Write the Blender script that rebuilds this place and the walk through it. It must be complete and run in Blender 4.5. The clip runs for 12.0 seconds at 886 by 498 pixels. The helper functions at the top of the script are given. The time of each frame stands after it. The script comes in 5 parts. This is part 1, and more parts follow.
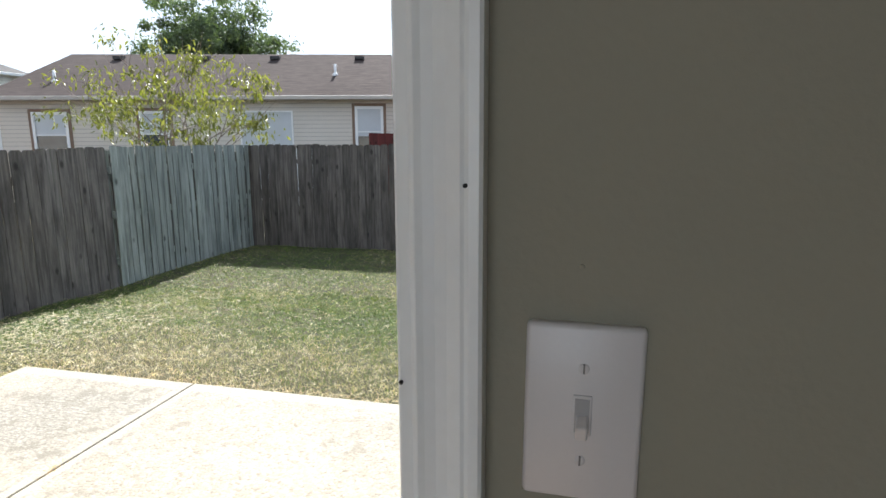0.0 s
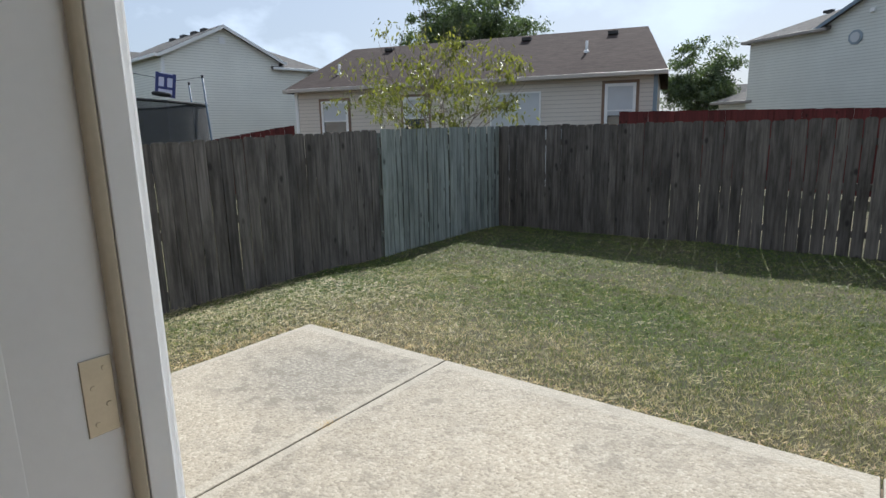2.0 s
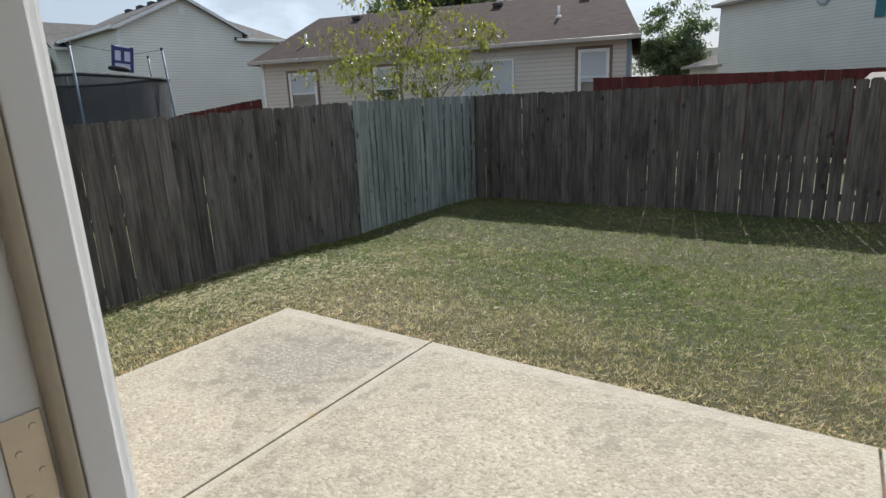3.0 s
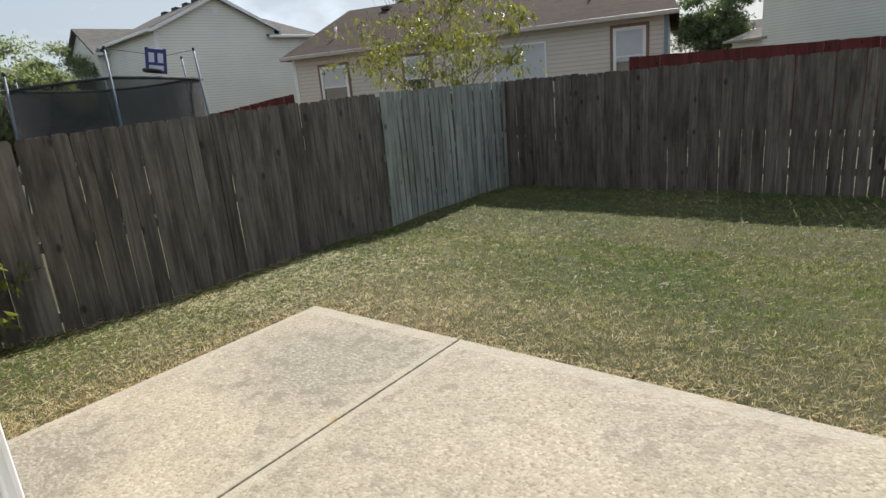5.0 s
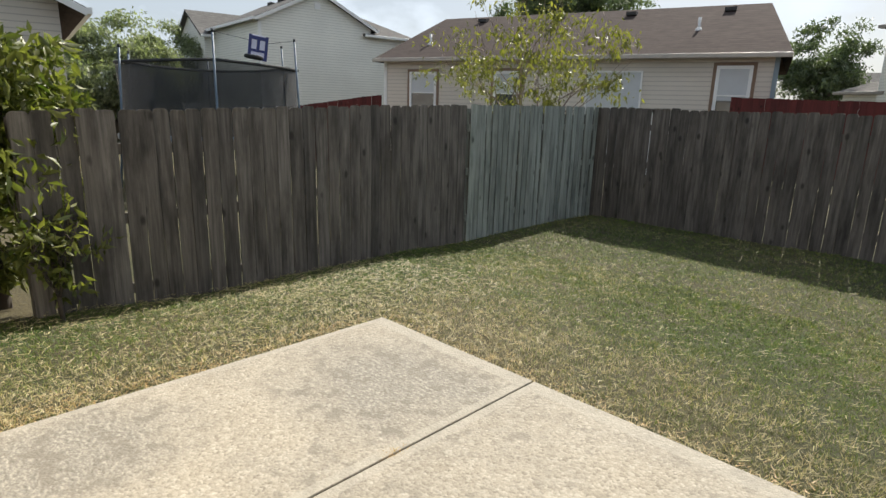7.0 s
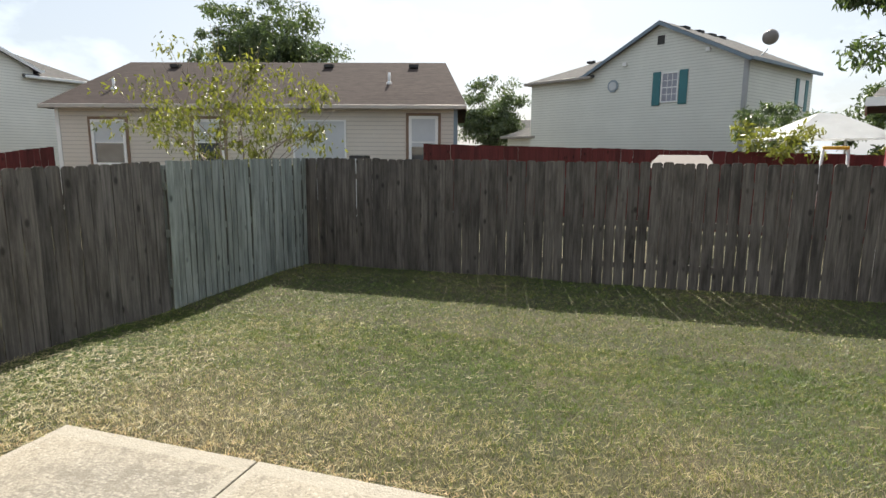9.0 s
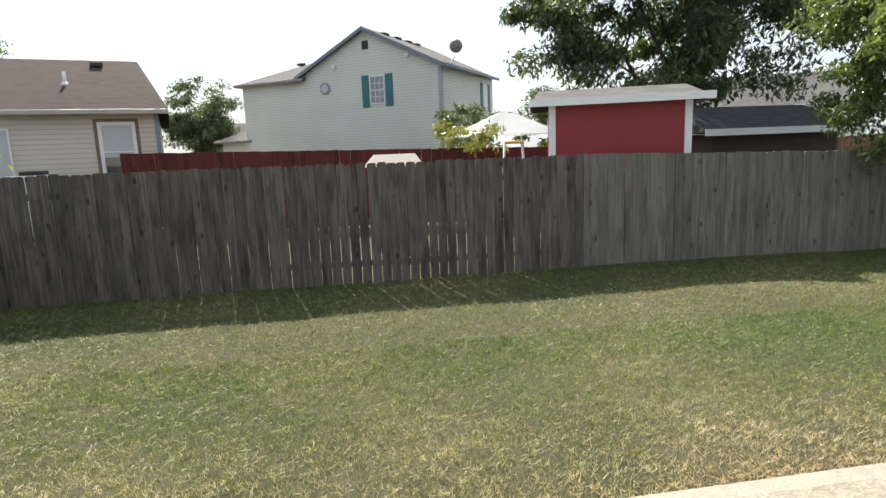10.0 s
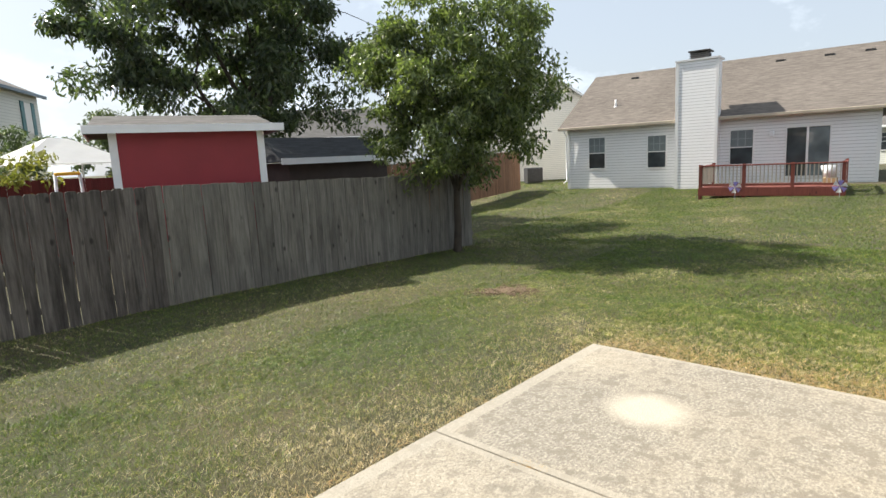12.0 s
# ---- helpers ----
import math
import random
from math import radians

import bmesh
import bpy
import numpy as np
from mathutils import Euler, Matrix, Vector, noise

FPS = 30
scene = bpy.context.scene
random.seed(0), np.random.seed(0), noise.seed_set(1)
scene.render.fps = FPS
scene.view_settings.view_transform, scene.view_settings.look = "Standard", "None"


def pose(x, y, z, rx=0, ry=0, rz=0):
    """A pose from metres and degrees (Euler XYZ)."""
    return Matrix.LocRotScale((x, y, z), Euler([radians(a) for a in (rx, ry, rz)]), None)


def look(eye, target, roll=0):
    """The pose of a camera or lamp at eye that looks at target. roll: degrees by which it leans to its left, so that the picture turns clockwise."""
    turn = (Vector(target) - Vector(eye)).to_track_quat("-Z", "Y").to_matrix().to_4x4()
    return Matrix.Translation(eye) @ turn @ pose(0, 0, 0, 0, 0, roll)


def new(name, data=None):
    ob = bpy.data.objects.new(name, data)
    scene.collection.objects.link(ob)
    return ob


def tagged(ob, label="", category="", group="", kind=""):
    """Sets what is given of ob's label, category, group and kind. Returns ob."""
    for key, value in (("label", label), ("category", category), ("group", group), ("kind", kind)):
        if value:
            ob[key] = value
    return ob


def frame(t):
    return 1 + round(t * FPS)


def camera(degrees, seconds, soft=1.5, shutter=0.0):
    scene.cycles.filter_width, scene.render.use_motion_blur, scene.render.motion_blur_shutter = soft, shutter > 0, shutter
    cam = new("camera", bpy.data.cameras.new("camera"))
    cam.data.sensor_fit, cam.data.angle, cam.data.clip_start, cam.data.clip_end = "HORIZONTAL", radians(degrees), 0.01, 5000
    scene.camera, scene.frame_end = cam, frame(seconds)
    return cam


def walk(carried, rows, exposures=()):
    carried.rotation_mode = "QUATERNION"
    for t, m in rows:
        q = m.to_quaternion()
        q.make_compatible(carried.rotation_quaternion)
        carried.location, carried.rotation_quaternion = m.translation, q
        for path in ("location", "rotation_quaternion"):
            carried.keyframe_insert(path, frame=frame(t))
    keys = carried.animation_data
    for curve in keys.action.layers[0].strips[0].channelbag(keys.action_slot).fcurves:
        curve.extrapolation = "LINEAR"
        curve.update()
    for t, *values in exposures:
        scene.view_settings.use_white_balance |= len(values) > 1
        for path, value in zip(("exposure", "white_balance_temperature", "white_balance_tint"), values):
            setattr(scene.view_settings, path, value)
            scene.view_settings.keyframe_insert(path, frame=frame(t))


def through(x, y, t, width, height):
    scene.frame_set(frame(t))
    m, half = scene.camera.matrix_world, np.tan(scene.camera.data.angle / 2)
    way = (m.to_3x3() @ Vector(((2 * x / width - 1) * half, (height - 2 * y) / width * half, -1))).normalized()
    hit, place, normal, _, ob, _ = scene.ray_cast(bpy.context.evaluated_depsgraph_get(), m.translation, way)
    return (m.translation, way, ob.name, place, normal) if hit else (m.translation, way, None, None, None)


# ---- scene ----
cam = camera(75.0, 12.0)
# seconds, eye x, y, z, yaw, pitch, roll
PATH = [
    (0, 0.766, 1.283, 1.512, 13.46, -10.15, 0.31),
    (0.5, 0.694, 1.230, 1.508, 18.95, -11.01, 0.95),
    (1, 0.648, 1.247, 1.503, 24.58, -12.84, 0.73),
    (1.5, 0.605, 1.355, 1.514, 28.08, -12.27, 0.99),
    (2, 0.529, 1.466, 1.495, 36.71, -11.63, 1.29),
    (2.5, 0.439, 1.530, 1.477, 36.22, -13.46, 1.12),
    (2.7, 0.417, 1.546, 1.492, 34.20, -14.25, 1.50),
    (4.3, 0.377, 1.709, 1.518, 36.26, -14.74, 7.04),
    (4.5, 0.382, 1.733, 1.511, 36.87, -14.94, 6.31),
    (5, 0.377, 1.731, 1.496, 37.16, -15.46, 4.96),
    (5.5, 0.302, 1.718, 1.511, 38.13, -16.56, 0.69),
    (6, 0.214, 1.763, 1.517, 37.08, -14.13, -1.10),
    (6.5, 0.115, 1.813, 1.503, 41.70, -14.21, -1.56),
    (6.7, 0.096, 1.809, 1.509, 44.24, -14.78, -2.03),
    (8.3, 0.123, 1.944, 1.568, 44.22, -10.19, -1.31),
    (8.5, 0.153, 1.950, 1.588, 38.01, -9.90, -0.81),
    (9, 0.171, 1.905, 1.641, 17.60, -9.45, -0.35),
    (9.5, 0.200, 1.988, 1.646, 2.96, -9.46, 0.75),
    (10, 0.270, 1.983, 1.674, -9.02, -9.74, 2.23),
    (10.5, 0.374, 1.961, 1.668, -22.19, -9.83, 2.91),
    (11, 0.414, 1.949, 1.661, -32.44, -9.46, 2.59),
    (11.5, 0.453, 1.929, 1.686, -39.91, -9.13, 2.69),
    (12, 0.471, 1.914, 1.718, -47.76, -8.93, 2.78),
]
# seconds, stops, kelvin, tint
EXPOSURES = [
    (0.0, 1.4, 6030, 10), (0.5, 0.9, 6030, 10), (1.0, 0.73, 5930, 10), (1.6, 0.62, 5930, 10), (2.7, 0.57, 6080, 10), (4.3, 0.58, 6560, 10),
    (6.5, 0.68, 6580, 10), (8.5, 0.75, 6760, 10), (9.5, 1.13, 6680, 10), (10.5, 1.18, 6700, 10), (11.2, 1.09, 6660, 10), (12.0, 1.0, 6660, 10),
]
walk(cam, [(t, pose(x, y, z, 90 + pitch, roll, yaw)) for t, x, y, z, yaw, pitch, roll in PATH], EXPOSURES)

# ---- light ----
SUN_EL, SUN_X, SUN_Y = 45.0, -0.21, 0.978
world = bpy.data.worlds.new("sky")
scene.world = world
world.use_nodes = True
wn, wl = world.node_tree.nodes, world.node_tree.links
wn.clear()
sky = wn.new("ShaderNodeTexSky")
sky.sky_type = "NISHITA"
sky.sun_disc = False
sky.sun_elevation = radians(SUN_EL)
sky.sun_rotation = math.atan2(SUN_X, SUN_Y)
sky.air_density, sky.dust_density, sky.ozone_density = 1.0, 2.2, 1.5
geo = wn.new("ShaderNodeTexCoord")
stretch = wn.new("ShaderNodeMapping")
stretch.inputs["Scale"].default_value = (1.6, 1.6, 2.8)
stretch.inputs["Location"].default_value = (0.35, 0.2, 0.1)
puffs = wn.new("ShaderNodeTexNoise")
puffs.inputs["Scale"].default_value, puffs.inputs["Detail"].default_value = 2.2, 8.0
puffs.inputs["Roughness"].default_value = 0.55
ramp = wn.new("ShaderNodeValToRGB")
ramp.color_ramp.elements[0].position, ramp.color_ramp.elements[1].position = 0.53, 0.66
ramp.color_ramp.elements[0].color = (0.46, 0.46, 0.46, 1)
mix = wn.new("ShaderNodeMix")
mix.data_type = "RGBA"
mix.inputs[7].default_value = (11.8, 13.3, 15.0, 1)
back = wn.new("ShaderNodeBackground")
back.inputs["Strength"].default_value = 0.049
wout = wn.new("ShaderNodeOutputWorld")
wl.new(geo.outputs["Generated"], stretch.inputs["Vector"])
wl.new(stretch.outputs["Vector"], puffs.inputs["Vector"])
wl.new(puffs.outputs["Fac"], ramp.inputs["Fac"])
wl.new(ramp.outputs["Color"], mix.inputs[0])
wl.new(sky.outputs["Color"], mix.inputs[6])
wl.new(mix.outputs[2], back.inputs["Color"])
wl.new(back.outputs["Background"], wout.inputs["Surface"])
sun = new("sun", bpy.data.lights.new("sun", "SUN"))
sun.data.energy, sun.data.angle, sun.data.color = 5.0, radians(0.5), (1.0, 0.95, 0.86)
el = radians(SUN_EL)
sun.matrix_world = look((0, 0, 30), (-SUN_X * math.cos(el), -SUN_Y * math.cos(el), 30 - math.sin(el)))
# area lamp added to brighten the room, set in an unseen, invented window opening
pane = new("added_room_fill", bpy.data.lights.new("added_room_fill", "AREA"))
pane.data.shape, pane.data.size, pane.data.size_y, pane.data.energy, pane.data.color = "RECTANGLE", 3.1, 1.45, 19.5, (0.88, 0.95, 1.0)
pane.matrix_world = look((0, -4.05, 1.45), (0, 0, 1.45))

# ---- building helpers ----
def nodes_of(name):
    m = bpy.data.materials.new(name)
    m.use_nodes = True
    return m, m.node_tree.nodes, m.node_tree.links, m.node_tree.nodes["Principled BSDF"]


def noise_node(n, l, coord, scale, detail=4.0, rough=0.55, stretch=None):
    t = n.new("ShaderNodeTexNoise")
    t.inputs["Scale"].default_value, t.inputs["Detail"].default_value, t.inputs["Roughness"].default_value = scale, detail, rough
    if stretch:
        mp = n.new("ShaderNodeMapping")
        mp.inputs["Scale"].default_value = stretch
        l.new(coord, mp.inputs["Vector"])
        l.new(mp.outputs["Vector"], t.inputs["Vector"])
    else:
        l.new(coord, t.inputs["Vector"])
    return t.outputs["Fac"]


def ramp_node(n, l, fac, stops):
    r = n.new("ShaderNodeValToRGB")
    e = r.color_ramp.elements
    while len(e) < len(stops):
        e.new(0.5)
    for el_, (p, c) in zip(e, stops):
        el_.position, el_.color = p, (*c, 1)
    l.new(fac, r.inputs["Fac"])
    return r.outputs["Color"]


def mix_node(n, l, fac, a, b, mode="MIX"):
    m = n.new("ShaderNodeMix")
    m.data_type, m.blend_type = "RGBA", mode
    for sock, v in ((m.inputs[0], fac), (m.inputs[6], a), (m.inputs[7], b)):
        if isinstance(v, (int, float)):
            sock.default_value = v
        elif isinstance(v, tuple):
            sock.default_value = (*v, 1)
        else:
            l.new(v, sock)
    return m.outputs[2]


def bump_node(n, l, bsdf, height, strength=0.3, distance=0.01, normal=None):
    b = n.new("ShaderNodeBump")
    b.inputs["Strength"].default_value, b.inputs["Distance"].default_value = strength, distance
    l.new(height, b.inputs["Height"])
    if normal is not None:
        l.new(normal, b.inputs["Normal"])
    l.new(b.outputs["Normal"], bsdf.inputs["Normal"])
    return b.outputs["Normal"]


def math_node(n, l, op, a, b=None):
    m = n.new("ShaderNodeMath")
    m.operation = op
    for k, v in ((0, a), (1, b)):
        if v is None:
            continue
        if isinstance(v, (int, float)):
            m.inputs[k].default_value = v
        else:
            l.new(v, m.inputs[k])
    return m.outputs[0]


def paint(name, color, rough=0.5, vary=0.12, scale=3.0, grain=60.0, bump=0.15, metal=0.0, random_tint=0.0):
    """Colour with stains at one scale, grain at another and a fine relief."""
    m, n, l, b = nodes_of(name)
    co = n.new("ShaderNodeTexCoord").outputs["Object"]
    big = noise_node(n, l, co, scale)
    fine = noise_node(n, l, co, grain, 3.0)
    lo = tuple(c * (1 - vary) for c in color)
    hi = tuple(min(1, c * (1 + vary)) for c in color)
    col = ramp_node(n, l, big, [(0.3, lo), (0.7, hi)])
    col = mix_node(n, l, 0.25, col, ramp_node(n, l, fine, [(0.3, lo), (0.7, hi)]))
    if random_tint:
        info = n.new("ShaderNodeObjectInfo").outputs["Random"]
        col = mix_node(n, l, 1.0, col, ramp_node(n, l, info, [(0.0, (1 - random_tint,) * 3), (1.0, (1.0, 1.0, 1.0))]), "MULTIPLY")
    l.new(col, b.inputs["Base Color"])
    b.inputs["Roughness"].default_value, b.inputs["Metallic"].default_value = rough, metal
    if bump:
        bump_node(n, l, b, fine, bump, 0.004)
    return m


def siding(name, color, course=0.11, dirt=0.12, lap_shade=0.55):
    """Lapped vinyl boards: each course leans out towards its lower edge, where lap shade is painted in."""
    m, n, l, b = nodes_of(name)
    tc = n.new("ShaderNodeTexCoord").outputs["Object"]
    sep = n.new("ShaderNodeSeparateXYZ")
    l.new(tc, sep.inputs[0])
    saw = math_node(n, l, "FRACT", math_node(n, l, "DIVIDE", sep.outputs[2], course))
    # shade at the lap, painted as a darker band low on each course
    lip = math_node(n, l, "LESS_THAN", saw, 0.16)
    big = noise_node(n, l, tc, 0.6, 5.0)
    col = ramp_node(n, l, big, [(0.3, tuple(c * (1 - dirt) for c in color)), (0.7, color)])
    col = mix_node(n, l, math_node(n, l, "MULTIPLY", lip, lap_shade), col, tuple(c * 0.45 for c in color))
    l.new(col, b.inputs["Base Color"])
    b.inputs["Roughness"].default_value = 0.5
    bump_node(n, l, b, math_node(n, l, "SUBTRACT", 1.0, saw), 0.8, 0.012)
    return m


def shingles(name, color, row=0.14):
    m, n, l, b = nodes_of(name)
    tc = n.new("ShaderNodeTexCoord").outputs["Object"]
    big = noise_node(n, l, tc, 0.35, 5.0)
    fine = noise_node(n, l, tc, 2.6, 3.0, 0.75, (1.0, 1.0, 8.0))
    spots = noise_node(n, l, tc, 60.0, 2.0)
    sep = n.new("ShaderNodeSeparateXYZ")
    l.new(tc, sep.inputs[0])
    saw = math_node(n, l, "FRACT", math_node(n, l, "DIVIDE", sep.outputs[2], row * 0.5))
    col = ramp_node(n, l, fine, [(0.32, tuple(c * 0.55 for c in color)), (0.68, tuple(c * 1.45 for c in color))])
    col = mix_node(n, l, 0.4, col, ramp_node(n, l, big, [(0.3, tuple(c * 0.7 for c in color)), (0.7, tuple(c * 1.25 for c in color))]))
    col = mix_node(n, l, math_node(n, l, "MULTIPLY", math_node(n, l, "LESS_THAN", saw, 0.14), 0.35), col, tuple(c * 0.5 for c in color))
    l.new(col, b.inputs["Base Color"])
    b.inputs["Roughness"].default_value = 1.0
    b.inputs["Specular IOR Level"].default_value = 0.15
    bump_node(n, l, b, math_node(n, l, "ADD", math_node(n, l, "MULTIPLY", saw, -0.6), math_node(n, l, "MULTIPLY", spots, 0.5)), 0.5, 0.01)
    return m


def glass(name, tint=(0.05, 0.06, 0.07), rough=0.04):
    m, n, l, b = nodes_of(name)
    co = n.new("ShaderNodeTexCoord").outputs["Object"]
    l.new(ramp_node(n, l, noise_node(n, l, co, 1.3, 2.0), [(0.35, tuple(c * 0.7 for c in tint)), (0.65, tuple(c * 1.3 for c in tint))]), b.inputs["Base Color"])
    b.inputs["Roughness"].default_value, b.inputs["Specular IOR Level"].default_value = rough, 0.8
    return m


def leaf_mat(name, dark, light, through=0.35, rough=0.45):
    m, n, l, b = nodes_of(name)
    out = n["Material Output"]
    rnd = n.new("ShaderNodeNewGeometry").outputs["Random Per Island"]
    co = n.new("ShaderNodeTexCoord").outputs["Object"]
    big = noise_node(n, l, co, 0.9, 3.0)
    f = math_node(n, l, "ADD", math_node(n, l, "MULTIPLY", rnd, 0.6), math_node(n, l, "MULTIPLY", big, 0.4))
    col = ramp_node(n, l, f, [(0.15, dark), (0.85, light)])
    l.new(col, b.inputs["Base Color"])
    b.inputs["Roughness"].default_value = rough
    tr = n.new("ShaderNodeBsdfTranslucent")
    l.new(mix_node(n, l, 1.0, col, (1.5, 1.7, 0.7), "MULTIPLY"), tr.inputs["Color"])
    ms = n.new("ShaderNodeMixShader")
    ms.inputs[0].default_value = through
    l.new(b.outputs[0], ms.inputs[1])
    l.new(tr.outputs[0], ms.inputs[2])
    l.new(ms.outputs[0], out.inputs["Surface"])
    return m


def obj(name, mesh, material=None, parent=None, label="", smooth=False):
    o = new(name, mesh)
    if material is not None and not mesh.materials:
        mesh.materials.append(material)
    if parent is not None:
        o.parent = parent
    if label:
        o["label"] = label
    if smooth:
        mesh.shade_smooth()
    return o


def part(name, bm, material, parent=None, label="", smooth=False):
    mesh = bpy.data.meshes.new(name)
    bm.to_mesh(mesh)
    bm.free()
    return obj(name, mesh, material, parent, label, smooth)


def mesh_np(name, verts, faces):
    """A mesh out of numpy arrays; faces all have the same number of corners."""
    mesh = bpy.data.meshes.new(name)
    verts, faces = np.asarray(verts, np.float32), np.asarray(faces, np.int32)
    k = faces.shape[1]
    mesh.vertices.add(len(verts))
    mesh.vertices.foreach_set("co", verts.ravel())
    mesh.loops.add(faces.size)
    mesh.loops.foreach_set("vertex_index", faces.ravel())
    mesh.polygons.add(len(faces))
    mesh.polygons.foreach_set("loop_start", np.arange(len(faces), dtype=np.int32) * k)
    mesh.update(calc_edges=True)
    return mesh


def thing(name, label, category, m=None, group="", kind=""):
    e = new(name)
    e.empty_display_size = 0.1
    if m is not None:
        e.matrix_world = m
    return tagged(e, label, category, group, kind)


def box(bm, x0, x1, y0, y1, z0, z1, bevel=0.0):
    made = bmesh.ops.create_cube(bm, size=1.0, matrix=Matrix.LocRotScale(((x0 + x1) / 2, (y0 + y1) / 2, (z0 + z1) / 2), None, (abs(x1 - x0), abs(y1 - y0), abs(z1 - z0))))
    if bevel:
        edges = list({e for v in made["verts"] for e in v.link_edges})
        bmesh.ops.bevel(bm, geom=edges, offset=bevel, segments=2, affect="EDGES", profile=0.5)
    return made["verts"]


def boxed(*b, bevel=0.0):
    bm = bmesh.new()
    box(bm, *b, bevel=bevel)
    return bm


def prism(profile, length, axis="y"):
    """A closed profile in the x-z plane, drawn out along y from 0 to length; a bmesh."""
    bm = bmesh.new()
    a = [bm.verts.new((x, 0, z)) for x, z in profile]
    b = [bm.verts.new((x, length, z)) for x, z in profile]
    bm.faces.new(a)
    bm.faces.new(b[::-1])
    for k in range(len(a)):
        q = (k + 1) % len(a)
        bm.faces.new((a[q], a[k], b[k], b[q]))
    bmesh.ops.recalc_face_normals(bm, faces=bm.faces)
    return bm


def tube(bm, points, radii, sides=8):
    """A bent tube through points with a radius at each."""
    rings, prev = [], None
    pts = [Vector(p) for p in points]
    for k, p in enumerate(pts):
        d = (pts[min(k + 1, len(pts) - 1)] - pts[max(k - 1, 0)]).normalized()
        u = d.cross(Vector((0.31, 0.22, 0.92)) if abs(d.z) < 0.9 else Vector((1, 0.1, 0))).normalized()
        if prev is not None:
            u = (prev - d * prev.dot(d)).normalized()
        prev, v = u, d.cross(u)
        r = radii[k] if isinstance(radii, (list, tuple)) else radii
        rings.append([bm.verts.new(p + r * (math.cos(a) * u + math.sin(a) * v)) for a in (2 * math.pi * s / sides for s in range(sides))])
    for a, b in zip(rings, rings[1:]):
        for s in range(sides):
            bm.faces.new((a[s], a[(s + 1) % sides], b[(s + 1) % sides], b[s]))
    bm.faces.new(rings[0][::-1])
    bm.faces.new(rings[-1])
    return bm


def smoothstep(a, b, x):
    t = np.clip((x - a) / (b - a), 0, 1)
    return t * t * (3 - 2 * t)


def lawn_z(x, y):
    """Height of the lawn: it drops from the patio to the fences and rises towards the neighbour's house."""
    x, y = np.asarray(x, float), np.asarray(y, float)
    away = np.maximum(np.maximum(-2.95 - x, x - 5.2), np.maximum(y - 4.37, 0))
    z = -0.035 - 0.23 * smoothstep(0.0, 3.2, away)
    z = z - 0.1 * smoothstep(5, 11, x) * smoothstep(6, 10, y)
    z = z - 0.07 * smoothstep(-3.2, -5.0, x) * smoothstep(2.4, 4.4, y) * smoothstep(10.6, 5.0, y)
    z = z + 0.38 * smoothstep(19, 28, x)
    bumps = 0.012 * np.sin(1.7 * x + 0.4 * y) * np.sin(1.3 * y - 0.5 * x) + 0.006 * np.sin(4.1 * x + 1.0) * np.sin(3.7 * y)
    return z + bumps * smoothstep(0.05, 0.6, away)

# ---- materials ----
rng = np.random.default_rng(7)
M_WALL = paint("taupe_wall_paint", (0.265, 0.252, 0.198), 0.75, 0.05, 1.5, 180, 0.12)
M_TRIM = paint("white_gloss_trim", (0.8, 0.82, 0.82), 0.38, 0.05, 4, 90, 0.05)
M_JAMB = paint("white_door_paint", (0.85, 0.86, 0.87), 0.42, 0.04, 3, 70, 0.05)
M_STRIP = paint("tan_weatherstrip", (0.45, 0.39, 0.29), 0.8, 0.1, 12, 60, 0.2)
M_BRASS = paint("satin_nickel", (0.5, 0.45, 0.37), 0.35, 0.1, 20, 200, 0.05, metal=0.9)
M_DARK = paint("dark_gap", (0.02, 0.02, 0.02), 0.9, 0.1)
M_PLATE = paint("ivory_switch_plastic", (0.6, 0.58, 0.58), 0.35, 0.03, 10, 300, 0.03)
M_CEIL = paint("white_ceiling", (0.75, 0.74, 0.72), 0.9, 0.04, 2, 80, 0.3)
M_FLOOR = paint("brown_wood_floor", (0.25, 0.16, 0.09), 0.5, 0.2, 2, 40, 0.1)
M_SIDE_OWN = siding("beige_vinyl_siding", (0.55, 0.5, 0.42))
M_SOFFIT = paint("white_soffit", (0.72, 0.7, 0.66), 0.5, 0.05)


PATIO_X = (-3.0, -1.64, 0.68, 2.95, 5.06)


